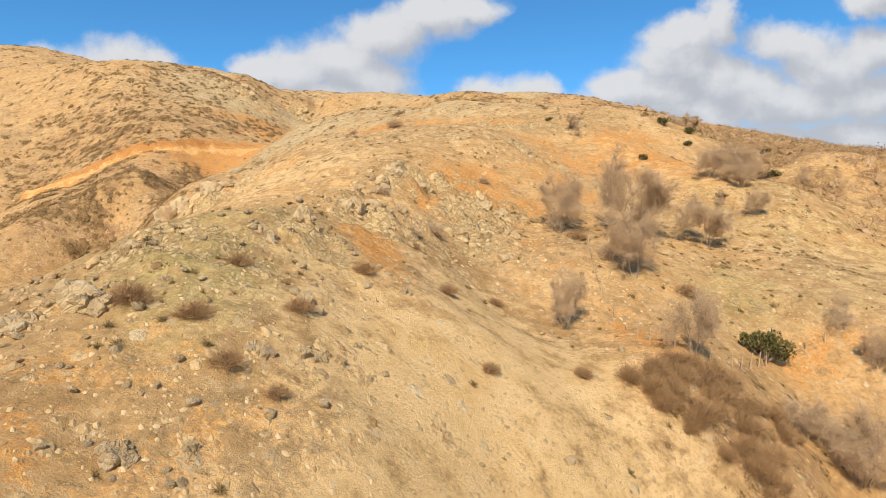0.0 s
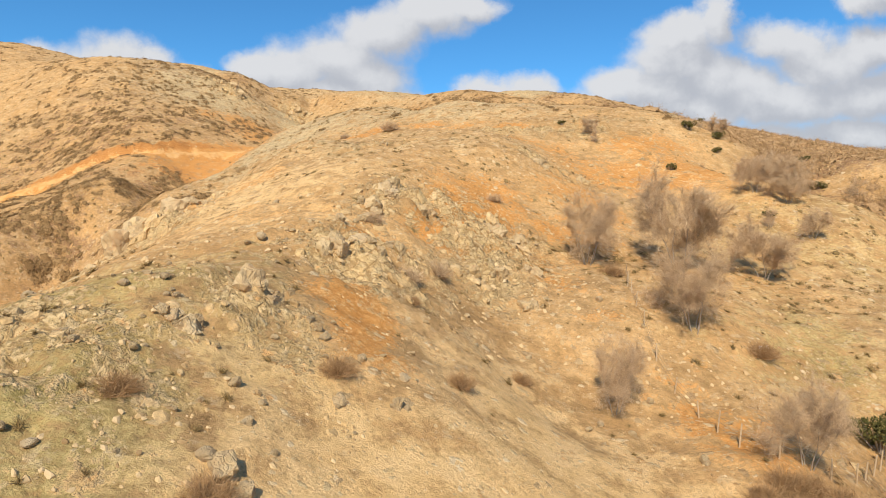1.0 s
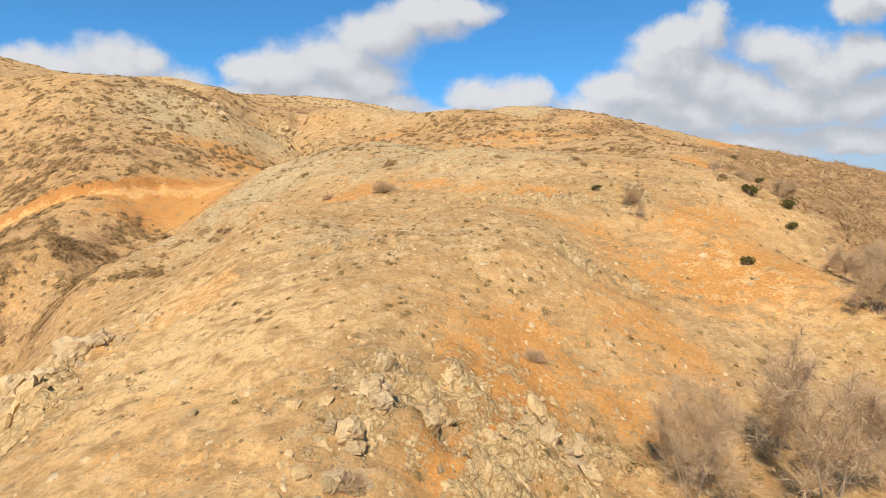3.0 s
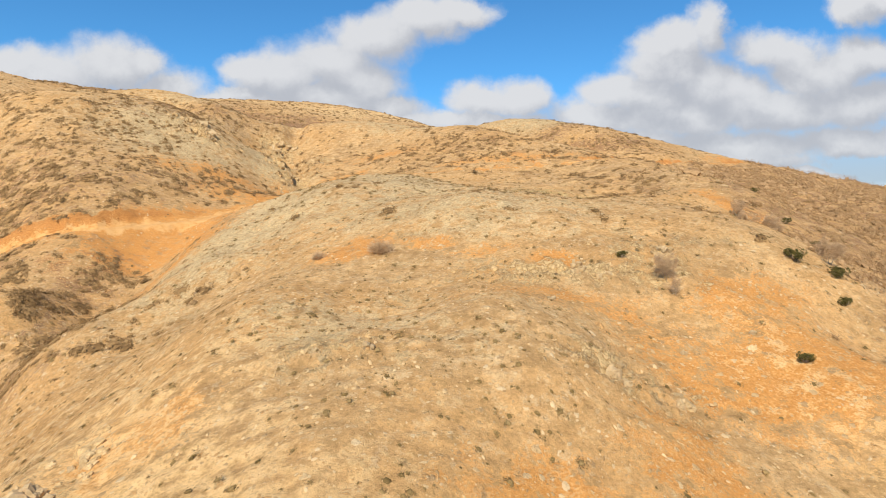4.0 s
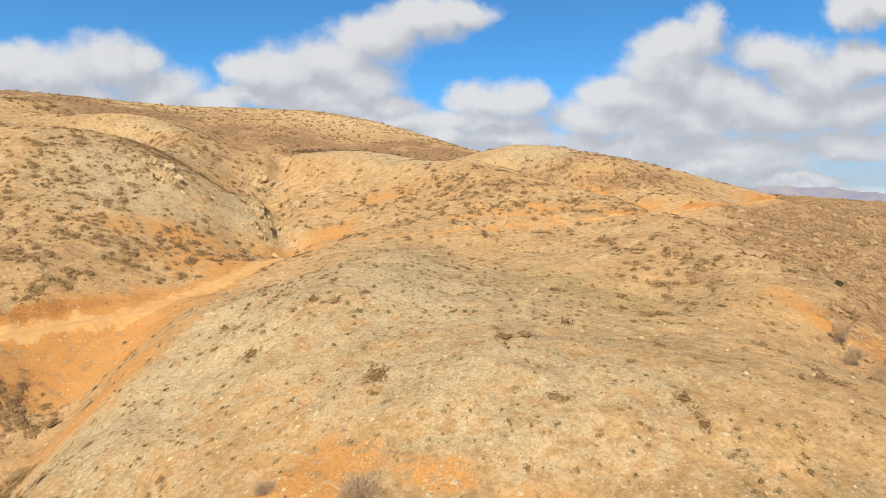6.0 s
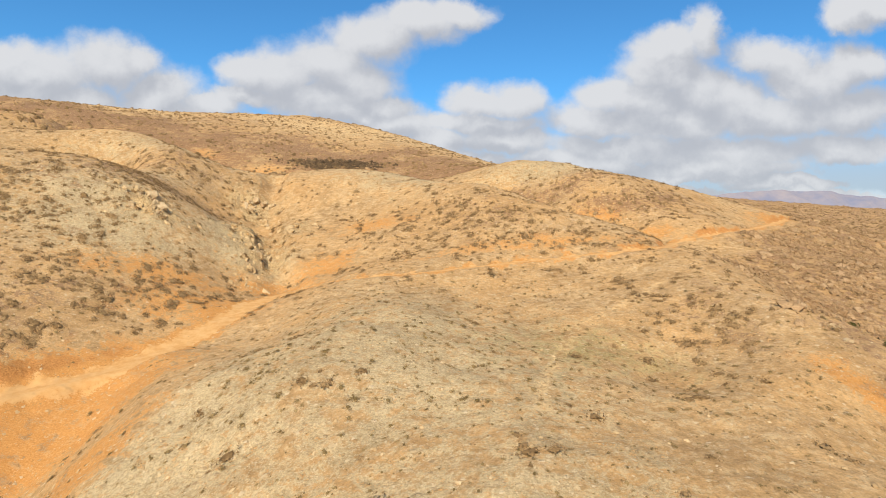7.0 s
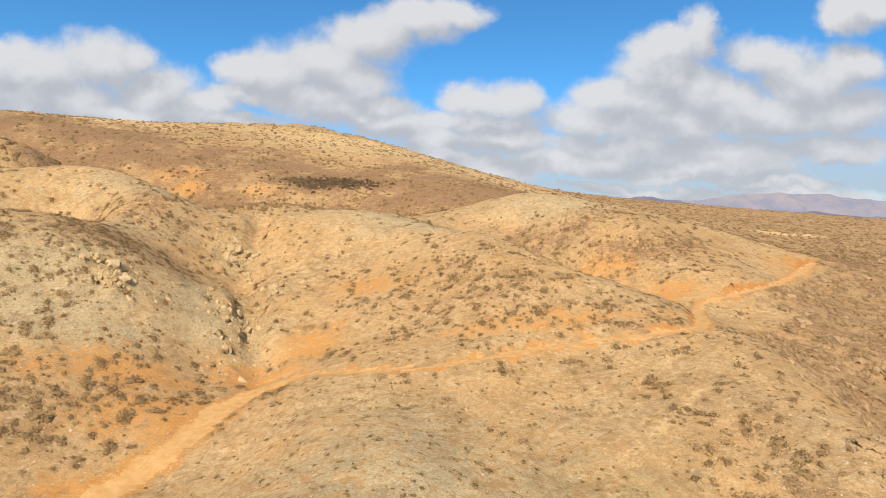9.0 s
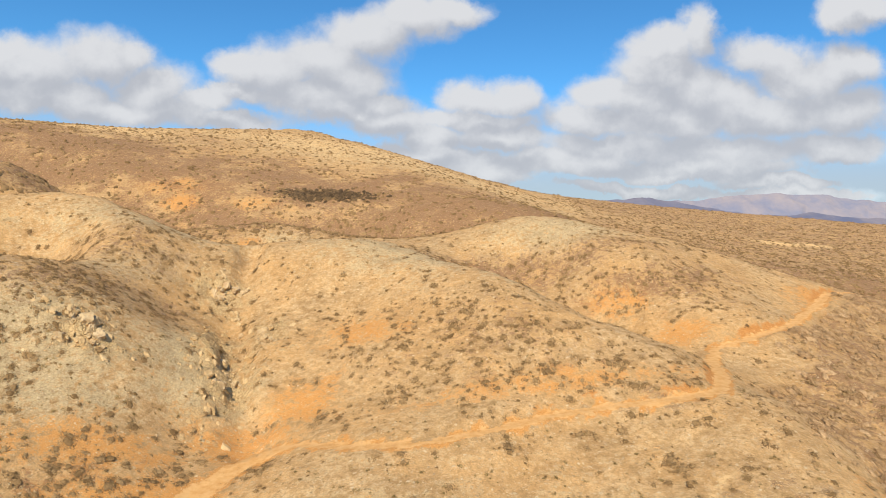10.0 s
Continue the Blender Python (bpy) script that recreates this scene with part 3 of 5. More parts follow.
def earth_material():
    m, make, m2, links, shader = fresh("dry_earth")
    where = make("ShaderNodeNewGeometry").outputs["Position"]
    broad, mid, fine = noise_at(make, where, 0.06, 5), noise_at(make, where, 0.55, 5, 0.6), noise_at(make, where, 3.5, 5, 0.65)
    grit, ragged = noise_at(make, where, 14.0, 3, 0.6), noise_at(make, where, 0.085, 9, 0.62)

    def mask(name, sharp, bias):
        a = make("ShaderNodeAttribute", attribute_name=name).outputs["Fac"]
        v = m2("ADD", a, m2("MULTIPLY", m2("SUBTRACT", mid, 0.5), 2.6))
        v = m2("ADD", v, m2("MULTIPLY", m2("SUBTRACT", fine, 0.5), 1.6))
        v = m2("ADD", v, m2("MULTIPLY", m2("SUBTRACT", ragged, 0.5), 1.5))
        return m2("MULTIPLY", m2("SMOOTH_MIN", m2("MAXIMUM", m2("MULTIPLY", m2("SUBTRACT", v, bias), sharp), 0.0), 1.0, 0.2), 1.0)

    base = ramp(make, mid, [(0.28, (0.345, 0.21, 0.087)), (0.5, (0.48, 0.305, 0.134)), (0.72, (0.59, 0.41, 0.212))])
    base = mix_color(make, ramp(make, broad, [(0.4, (0.0,)), (0.62, (0.7,))]), base, (0.50, 0.29, 0.11))
    base = mix_color(make, mask("scree", 2.2, 0.35), base, ramp(make, fine, [(0.3, (0.33, 0.24, 0.115)), (0.5, (0.475, 0.36, 0.188)), (0.7, (0.58, 0.455, 0.262))]))
    base = mix_color(make, mask("moss", 1.4, 0.35), base, ramp(make, fine, [(0.35, (0.24, 0.19, 0.05)), (0.6, (0.44, 0.35, 0.14))]))
    mottle = noise_at(make, where, 0.11, 10, 0.74)
    base = mix_color(make, 1.0, base, ramp(make, mottle, [(0.34, (0.76, 0.74, 0.72)), (0.5, (1.0, 1.0, 1.0)), (0.66, (1.17, 1.16, 1.15))]), "MULTIPLY")
    gravel = noise_at(make, where, 2.3, 9, 0.78)
    base = mix_color(make, 1.0, base, ramp(make, gravel, [(0.36, (0.70, 0.67, 0.64)), (0.46, (1.03, 1.03, 1.03)), (0.62, (1.27, 1.26, 1.25))]), "MULTIPLY")
    # dry grass between the stones, and grit
    bend = make("ShaderNodeTexNoise", Vector=where, Scale=1.9, Detail=3.0).outputs["Color"]
    crooked = make("ShaderNodeVectorMath", operation="MULTIPLY_ADD", i0=bend, i1=(0.7, 0.7, 0.7), i2=where).outputs[0]
    turf = noise_at(make, where, 0.8, 9, 0.78)
    base = mix_color(make, ramp(make, turf, [(0.53, (0.0,)), (0.60, (0.5,))]), base, (0.30, 0.19, 0.075))
    base = mix_color(make, ramp(make, turf, [(0.38, (0.5,)), (0.45, (0.0,))]), base, (0.62, 0.47, 0.27))
    base = mix_color(make, ramp(make, grit, [(0.3, (0.25,)), (0.45, (0.0,))]), base, (0.28, 0.17, 0.075))
    soil = mask("orange", 3.6, 0.42)
    base = mix_color(make, m2("MULTIPLY", soil, 0.9), base, ramp(make, fine, [(0.3, (0.46, 0.19, 0.045)), (0.5, (0.60, 0.275, 0.07)), (0.7, (0.68, 0.38, 0.13))]))
    base = mix_color(make, m2("MULTIPLY", mask("pale", 1.8, 0.2), 0.85), base, ramp(make, mid, [(0.3, (0.69, 0.435, 0.172)), (0.65, (0.82, 0.56, 0.262))]))
    base = mix_color(make, m2("MULTIPLY", mask("brush", 3.0, 0.35), 0.9), base, ramp(make, fine, [(0.35, (0.19, 0.10, 0.045)), (0.65, (0.34, 0.195, 0.10))]))
    # stones of three sizes lying in the soil, with grass-dark gaps beside them
    relief = m2("MULTIPLY", fine, 0.14)
    stony = m2("ADD", 0.22, m2("MULTIPLY", make("ShaderNodeAttribute", attribute_name="scree").outputs["Fac"], 0.35))
    for scale, size, amount in ((0.9, 0.40, 0.75), (2.1, 0.42, 0.7), (5.0, 0.42, 0.6)):
        v = make("ShaderNodeTexVoronoi", Vector=crooked, Scale=scale, Randomness=1.0)
        pick = make("ShaderNodeSeparateColor", Color=v.outputs["Color"])
        inside = m2("LESS_THAN", v.outputs["Distance"], m2("MULTIPLY", mid, size * 1.3))
        stone = ramp(make, pick.outputs[0], [(0.1, (0.36, 0.24, 0.12)), (0.5, (0.56, 0.405, 0.21)), (0.9, (0.70, 0.545, 0.32))])
        there = m2("MULTIPLY", inside, m2("LESS_THAN", pick.outputs[1], m2("ADD", stony, 0.0)))
        tuft = m2("MULTIPLY", inside, m2("GREATER_THAN", pick.outputs[1], 0.84))
        base = mix_color(make, m2("MULTIPLY", there, amount), base, stone)
        base = mix_color(make, m2("MULTIPLY", tuft, 0.3), base, (0.25, 0.15, 0.06))
        relief = m2("ADD", relief, m2("MULTIPLY", there, m2("DIVIDE", m2("SUBTRACT", 0.6, v.outputs["Distance"]), scale * 1.6)))
    # bare rock, split by cracks with earth in them
    rocky = mask("rock", 3.0, 0.5)
    crack = make("ShaderNodeTexVoronoi", Vector=crooked, Scale=0.95, Randomness=1.0, feature="DISTANCE_TO_EDGE").outputs["Distance"]
    split = make("ShaderNodeTexVoronoi", Vector=crooked, Scale=2.6, Randomness=1.0, feature="DISTANCE_TO_EDGE").outputs["Distance"]
    rock_tone = ramp(make, fine, [(0.3, (0.44, 0.285, 0.12)), (0.48, (0.60, 0.42, 0.195)), (0.7, (0.72, 0.54, 0.29))])
    rock_tone = mix_color(make, ramp(make, crack, [(0.02, (0.6,)), (0.08, (0.0,))]), rock_tone, (0.27, 0.155, 0.06))
    base = mix_color(make, rocky, base, rock_tone)
    relief = m2("ADD", relief, m2("MULTIPLY", rocky, m2("ADD", m2("MULTIPLY", m2("MINIMUM", crack, 0.22), 0.8), m2("MULTIPLY", m2("MINIMUM", split, 0.14), 0.5))))
    base = mix_color(make, mask("bank", 3.0, 0.45), base, ramp(make, fine, [(0.35, (0.40, 0.165, 0.045)), (0.65, (0.62, 0.30, 0.09))]))
    base = mix_color(make, mask("road", 3.0, 0.45), base, ramp(make, mid, [(0.35, (0.63, 0.33, 0.107)), (0.65, (0.73, 0.435, 0.172))]))
    links.new(base, shader.inputs["Base Color"])
    shader.inputs["Roughness"].default_value = 0.95
    shader.inputs["Specular IOR Level"].default_value = 0.15
    height = m2("ADD", relief, m2("ADD", m2("MULTIPLY", mid, 0.06), m2("ADD", m2("MULTIPLY", grit, 0.05), m2("MULTIPLY", gravel, 0.22))))
    links.new(make("ShaderNodeBump", Strength=0.9, Distance=0.6, Height=height).outputs[0], shader.inputs["Normal"])
    return m


def rock_material():
    m, make, m2, links, shader = fresh("limestone")
    where = make("ShaderNodeTexCoord").outputs["Object"]
    rnd = make("ShaderNodeObjectInfo").outputs["Random"]
    shifted = make("ShaderNodeVectorMath", operation="ADD", i0=where, i1=make("ShaderNodeCombineXYZ", X=m2("MULTIPLY", rnd, 40.0)).outputs[0]).outputs[0]
    a, b, c = noise_at(make, shifted, 1.2, 5), noise_at(make, shifted, 6, 6, 0.65), noise_at(make, shifted, 24, 3)
    col = ramp(make, a, [(0.3, (0.40, 0.265, 0.115)), (0.5, (0.57, 0.40, 0.19)), (0.7, (0.70, 0.53, 0.29))])
    col = mix_color(make, ramp(make, b, [(0.45, (0.0,)), (0.62, (0.5,))]), col, (0.44, 0.32, 0.175))
    col = mix_color(make, m2("MULTIPLY", ramp(make, noise_at(make, shifted, 2.6, 4), [(0.55, (0.0,)), (0.68, (1.0,))]), 0.6), col, (0.52, 0.29, 0.12))
    col = mix_color(make, m2("MULTIPLY", rnd, 0.35), col, (0.56, 0.43, 0.27))
    links.new(col, shader.inputs["Base Color"])
    shader.inputs["Roughness"].default_value = 0.93
    crack = make("ShaderNodeTexVoronoi", Vector=shifted, Scale=3.2, feature="DISTANCE_TO_EDGE").outputs["Distance"]
    h = m2("ADD", m2("ADD", b, m2("MULTIPLY", c, 0.3)), m2("MULTIPLY", m2("MINIMUM", crack, 0.12), 3.0))
    links.new(make("ShaderNodeBump", Strength=0.9, Distance=0.12, Height=h).outputs[0], shader.inputs["Normal"])
    return m


def island_material(name, stops, rough=0.9, shift=0.25, speckle=False):
    """Varied from piece to piece and along each piece."""
    m, make, m2, links, shader = fresh(name)
    geo = make("ShaderNodeNewGeometry")
    n = noise_at(make, geo.outputs["Position"], 1.3, 3)
    v = m2("ADD", m2("MULTIPLY", geo.outputs["Random Per Island"], 1 - shift), m2("MULTIPLY", n, shift))
    tone = ramp(make, v, stops)
    if speckle:
        rough_n = noise_at(make, geo.outputs["Position"], 3.2, 6, 0.8)
        tone = mix_color(make, 1.0, tone, ramp(make, rough_n, [(0.38, (0.75, 0.73, 0.70)), (0.5, (1.0, 1.0, 1.0)), (0.62, (1.25, 1.24, 1.22))]), "MULTIPLY")
        links.new(make("ShaderNodeBump", Strength=0.7, Distance=0.12, Height=rough_n).outputs[0], shader.inputs["Normal"])
    links.new(tone, shader.inputs["Base Color"])
    shader.inputs["Roughness"].default_value = rough
    shader.inputs["Specular IOR Level"].default_value = 0.2
    return m


EARTH, ROCK = earth_material(), rock_material()
GRAVEL = island_material("loose_stone", [(0.1, (0.31, 0.195, 0.085)), (0.45, (0.52, 0.355, 0.17)), (0.85, (0.64, 0.465, 0.25)), (0.99, (0.72, 0.575, 0.37))])
RUBBLE = island_material("broken_rock", [(0.1, (0.36, 0.23, 0.10)), (0.5, (0.55, 0.375, 0.175)), (0.9, (0.70, 0.515, 0.28))], shift=0.6, speckle=True)
DRY_GRASS = island_material("dry_tuft", [(0.1, (0.16, 0.105, 0.036)), (0.5, (0.25, 0.165, 0.062)), (0.9, (0.36, 0.245, 0.10))], speckle=True)
BROWN_TWIG = island_material("brown_twig", [(0.1, (0.17, 0.10, 0.038)), (0.5, (0.265, 0.162, 0.066)), (0.9, (0.38, 0.245, 0.107))], shift=0.35, speckle=True)
GREY_TWIG = island_material("grey_twig", [(0.1, (0.37, 0.25, 0.138)), (0.5, (0.54, 0.38, 0.218)), (0.9, (0.70, 0.52, 0.325))])
# brown scrub with the shade over it painted into the colour
SHADED_SCRUB = island_material("shaded_scrub", [(0.1, (0.07, 0.045, 0.022)), (0.5, (0.12, 0.075, 0.035)), (0.9, (0.19, 0.12, 0.055))], speckle=True)
BRAMBLE = island_material("bramble_twig", [(0.1, (0.27, 0.155, 0.065)), (0.5, (0.40, 0.24, 0.11)), (0.9, (0.52, 0.34, 0.17))])
THICKET_TWIG = island_material("thicket_twig", [(0.1, (0.27, 0.165, 0.075)), (0.5, (0.39, 0.245, 0.115)), (0.9, (0.52, 0.345, 0.175))], shift=0.3, speckle=True)
BARK = island_material("grey_bark", [(0.2, (0.26, 0.20, 0.14)), (0.8, (0.46, 0.38, 0.28))], shift=0.8)
NEEDLE = island_material("juniper_leaf", [(0.1, (0.045, 0.045, 0.012)), (0.5, (0.115, 0.105, 0.03)), (0.9, (0.24, 0.195, 0.065))])
POST_WOOD = island_material("weathered_post", [(0.2, (0.40, 0.27, 0.14)), (0.8, (0.60, 0.46, 0.30))], shift=0.8)
WIRE = island_material("rusty_wire", [(0.2, (0.16, 0.10, 0.06)), (0.8, (0.24, 0.16, 0.10))], rough=0.6)
SACK = island_material("white_plastic", [(0.2, (0.70, 0.69, 0.66)), (0.8, (0.85, 0.84, 0.82))], rough=0.5)

ground = new("ground", ground_mesh)
ground_mesh.materials.append(EARTH)
tagged(ground, "dry tan and orange stony hillside with sparse grass", "ground", kind="structure")


# ---- mesh helpers ----
def mesh_of(name, verts, faces, material, shade=False):
    """One mesh from arrays; faces all with the same number of corners."""
    verts, faces = np.asarray(verts, np.float32), np.asarray(faces, np.int32)
    mesh = bpy.data.meshes.new(name)
    mesh.vertices.add(len(verts))
    mesh.vertices.foreach_set("co", verts.ravel())
    mesh.loops.add(faces.size)
    mesh.loops.foreach_set("vertex_index", faces.ravel())
    mesh.polygons.add(len(faces))
    mesh.polygons.foreach_set("loop_start", np.arange(len(faces), dtype=np.int32) * faces.shape[1])
    mesh.polygons.foreach_set("use_smooth", np.full(len(faces), shade))
    mesh.update(calc_edges=True)
    mesh.materials.append(material)
    return mesh


def part(name, mesh, parent, label=""):
    ob = new(name, mesh)
    ob.parent = parent
    if label:
        tagged(ob, label)
    return ob


def scatter(templates, rng, x, y, size, squash=1.0, sink=0.03, lean=0.0):
    """Copies of small templates set on the ground, joined into arrays."""
    z, step = ground_z(x, y), 0.5 * size + (0.1 if sink < -0.08 else 0.8)
    tilt_x = (ground_z(x + step, y) - ground_z(x - step, y)) / (2 * step)
    tilt_y = (ground_z(x, y + step) - ground_z(x, y - step)) / (2 * step)
    tilt_x, tilt_y = np.clip(tilt_x, -0.8, 0.8), np.clip(tilt_y, -0.8, 0.8)
    verts, faces, count = [], [], 0
    pick = rng.integers(0, len(templates), len(x))
    turn = rng.uniform(0, 2 * math.pi, len(x))
    for k, (tv, tf) in enumerate(templates):
        who = np.nonzero(pick == k)[0]
        if not len(who):
            continue
        c, s = np.cos(turn[who])[:, None], np.sin(turn[who])[:, None]
        sx = size[who][:, None] * rng.uniform(0.75, 1.3, (len(who), 1))
        sy = size[who][:, None] * rng.uniform(0.75, 1.3, (len(who), 1))
        sz = size[who][:, None] * squash * rng.uniform(0.8, 1.2, (len(who), 1))
        vx, vy, vz = tv[None, :, 0] * sx, tv[None, :, 1] * sy, tv[None, :, 2] * sz
        ox, oy = c * vx - s * vy, s * vx + c * vy
        rise = tilt_x[who][:, None] * ox + tilt_y[who][:, None] * oy
        out = np.stack([x[who][:, None] + ox, y[who][:, None] + oy, z[who][:, None] + vz + rise - sink * size[who][:, None]], -1)
        verts.append(out.reshape(-1, 3))
        faces.append((tf[None] + (count + np.arange(len(who)) * len(tv))[:, None, None]).reshape(-1, tf.shape[1]))
        count += len(who) * len(tv)
    return np.concatenate(verts), np.concatenate(faces)


def twig_dome(rng, twigs, width, flat=0.55, side=2):
    """A bare shrub one unit wide: thin tapering twigs fanning from its foot, each with side shoots."""
    verts, faces = [], []

    def blade(a, b, w):
        d = b - a
        n = np.cross(d, rng.normal(size=3))
        n *= w / (np.linalg.norm(n) + 1e-9)
        k = len(verts)
        verts.extend([a - n, a + n, b])
        faces.append((k, k + 1, k + 2))

    for _ in range(twigs):
        az, el = rng.uniform(0, 2 * math.pi), math.asin(rng.uniform(0.12, 1.0))
        way = np.array([math.cos(az) * math.cos(el), math.sin(az) * math.cos(el), math.sin(el) * flat / 0.55])
        foot = np.array([*rng.normal(0, 0.07, 2), 0.0])
        tip = foot + way * 0.5 * rng.uniform(0.65, 1.1)
        blade(foot, tip, width)
        for _ in range(side):
            at = foot + (tip - foot) * rng.uniform(0.35, 0.9)
            blade(at, at + way * 0.12 + rng.normal(0, 0.09, 3), width * 0.7)
    return np.array(verts), np.array(faces)


def shrub_dome(rng, detail, flat, sprays, leaf, twigs=0, width=0.02, core=0.8):
    """A dense bare shrub one unit wide: a lumpy core, small sprays over it with an uneven outline, and twigs standing out."""
    bm = bmesh.new()
    bmesh.ops.create_icosphere(bm, subdivisions=detail, radius=1.0)
    seed, verts = rng.uniform(0, 60), []

    def reach(p):
        return 0.5 * (1 + 0.55 * noise.fractal(Vector(p * 1.6 + seed), 0.8, 2.1, 3))

    for v in bm.verts:
        p = np.array(v.co)
        r = reach(p) * core * rng.uniform(0.75, 1.1)
        verts.append(np.array([p[0] * r, p[1] * r, (max(p[2], -0.12) * 2 * r) * flat]))
    bm.verts.index_update()
    faces = [[v.index for v in f.verts] for f in bm.faces if f.calc_center_median().z > -0.1]
    bm.free()
    for _ in range(sprays):
        az, up = rng.uniform(0, 2 * math.pi), rng.uniform(0.0, 1.0) ** 1.3
        out = np.array([math.cos(az) * math.sqrt(1 - up * up), math.sin(az) * math.sqrt(1 - up * up), up])
        r = reach(out) * rng.uniform(0.8, 1.12)
        middle = out * np.array([r, r, 2 * r * flat])
        face = out + rng.normal(0, 0.3, 3) + np.array([0, 0, 0.6])
        u = np.cross(face, rng.normal(size=3))
        u /= np.linalg.norm(u) + 1e-9
        w = np.cross(face, u)
        w /= np.linalg.norm(w) + 1e-9
        k = len(verts)
        for turn in (0.0, 2.1, 4.2):
            size = leaf * rng.uniform(0.4, 1.4)
            verts.append(middle + size * (math.cos(turn) * u + math.sin(turn) * w * 0.8))
        faces.append([k, k + 1, k + 2])
    if twigs:
        tv, tf = twig_dome(rng, twigs, width, flat * 1.3, 1)
        faces += [[int(v) + len(verts) for v in q] for q in tf]
        verts += list(tv * 1.2)
    return np.array(verts), np.array(faces)


def stone_shape(rng, detail, planes=9, noise_amp=0.04, low=0.45, high=0.85):
    """A broken stone one unit wide: a ball cut by planes."""
    bm = bmesh.new()
    bmesh.ops.create_icosphere(bm, subdivisions=detail, radius=1.0)
    n = rng.normal(size=(planes, 3))
    n /= np.linalg.norm(n, axis=1)[:, None]
    cut = rng.uniform(low, high, planes)
    squash = np.array([rng.uniform(0.8, 1.2), rng.uniform(0.7, 1.1), rng.uniform(0.55, 0.95)])
    seed = rng.uniform(0, 50)
    verts = []
    for v in bm.verts:
        p = np.array(v.co)
        dots = n @ p
        r = min(1.0, float(np.min(np.where(dots > 0.05, cut / np.maximum(dots, 0.05), 9))))
        if noise_amp:
            r *= 1 + noise_amp * (noise.fractal(Vector(p * 2.4 + seed), 0.8, 2.1, 4) if detail > 1 else 0)
        verts.append(p * r * 0.55 * squash)
    bm.verts.index_update()
    faces = [[v.index for v in f.verts] for f in bm.faces]
    bm.free()
    return np.array(verts), np.array(faces)


def place_by_density(rng, count, density, y0, y1, spread=0.72, x_mid=0.0):
    """Random places inside the wedge ahead, kept by a density field; denser near the start of the wedge."""
    y = y0 * (y1 / y0) ** rng.uniform(0, 1, count)
    x = x_mid + (rng.uniform(-1, 1, count)) * (14 + spread * y)
    keep = rng.uniform(0, 1, count) < density(x, y)
    return x[keep], y[keep]


def place_inside(rng, count, density, x0, x1, y0, y1):
    x, y = rng.uniform(x0, x1, count), y0 * (y1 / y0) ** rng.uniform(0, 1, count)
    keep = rng.uniform(0, 1, count) < density(x, y)
    return x[keep], y[keep]


def clear_of_track(x, y, gap=3.0):
    return along(TRACK, x, y)[0] > gap


# ---- boulders and outcrops ----
LOW_ROCKS = [(-9.3, 35.8, 1.9), (-14.9, 21.8, 2.0), (-15.9, 19.7, 1.6), (-6.0, 21.7, 0.9), (-4.7, 22.8, 0.8), (-9.5, 14.5, 0.9), (-10.3, 31.8, 1.5), (-16.5, 31.9, 1.3), (-14.5, 21.1, 1.7), (-16.1, 20.1, 1.2), (-9.6, 14.8, 0.7), (-7.1, 20.7, 0.9),
             (-5.4, 22.2, 0.9), (-16.0, 28.0, 1.3), (-2.9, 25.8, 0.4), (-4.3, 24.7, 0.4), (-7.7, 14.7, 0.6), (-7.9, 15.9, 0.5), (-6.8, 25.8, 1.2),
             (-8.9, 37.7, 1.0), (-4.7, 31.5, 0.9), (-2.7, 32.6, 0.7), (-6.3, 35.5, 0.7), (14.8, 34.7, 1.0), (-12.5, 24.0, 0.6), (-6.2, 18.0, 0.6), (19.8, 41.0, 0.6)]
SPUR_ROCKS = [(-6.6, 51.8, 1.6), (-3.2, 65.1, 1.8), (4.3, 68.2, 1.7), (5.9, 67.2, 1.5), (1.6, 58.2, 1.2), (-4.6, 50.9, 1.0), (5.2, 54.3, 1.1), (-6.2, 64.2, 1.6),
              (-8.1, 48.9, 2.2), (-4.1, 53.1, 1.3), (-7.0, 61.6, 1.5), (6.4, 68.4, 1.4), (0.1, 57.2, 1.1), (3.8, 59.1, 1.2), (-32.2, 80.3, 3.4), (-34.8, 73.2, 3.6), (-35.0, 76.4, 3.0), (-31.0, 81.2, 2.4), (-33.0, 78.0, 2.8),
              (-5.5, 67.4, 1.4), (12.1, 93.0, 1.8), (18.2, 92.3, 1.5), (-7.2, 58.7, 1.4), (-8.9, 55.1, 1.2), (-15.3, 54.7, 1.2), (6.8, 60.9, 1.4), (-29.0, 86.0, 1.6)]
HIGH_ROCKS = [(-13.4, 92.2, 1.3), (-9.1, 92.1, 1.2), (13.6, 112.1, 2.0), (16.7, 112.0, 1.9), (25.1, 117.4, 2.2), (13.2, 94.5, 1.4), (21.3, 100.2, 1.2), (14.4, 115.8, 1.8),
              (25.9, 118.1, 1.9), (7.5, 111.7, 1.8), (-4.1, 141.4, 0.9), (69.2, 195.7, 2.4), (67.7, 189.5, 2.2), (9.0, 104.0, 1.3), (30.0, 104.0, 1.2), (-21.0, 110.0, 1.0)]
GULLY_ROCKS = [(-60.0, 274.5, 5.0), (-58.8, 282.0, 4.5), (-80.5, 330.5, 5.5), (-75.0, 334.0, 5.0), (-57.0, 307.0, 4.5), (-64.2, 288.9, 3.6), (-56.0, 302.0, 3.6), (-90.3, 267.7, 6.5), (-94.0, 269.5, 5.0), (-86.5, 266.3, 4.5), (-78.5, 329.1, 4.2), (-72.2, 333.9, 3.8), (-58.5, 257.0, 2.0),
               (-61.0, 281.0, 2.8), (-66.0, 312.0, 2.8), (-52.0, 299.0, 2.6), (-93.0, 262.0, 3.6), (-70.0, 322.0, 2.6), (190.0, 420.0, 5.0), (178.0, 424.0, 4.0)]
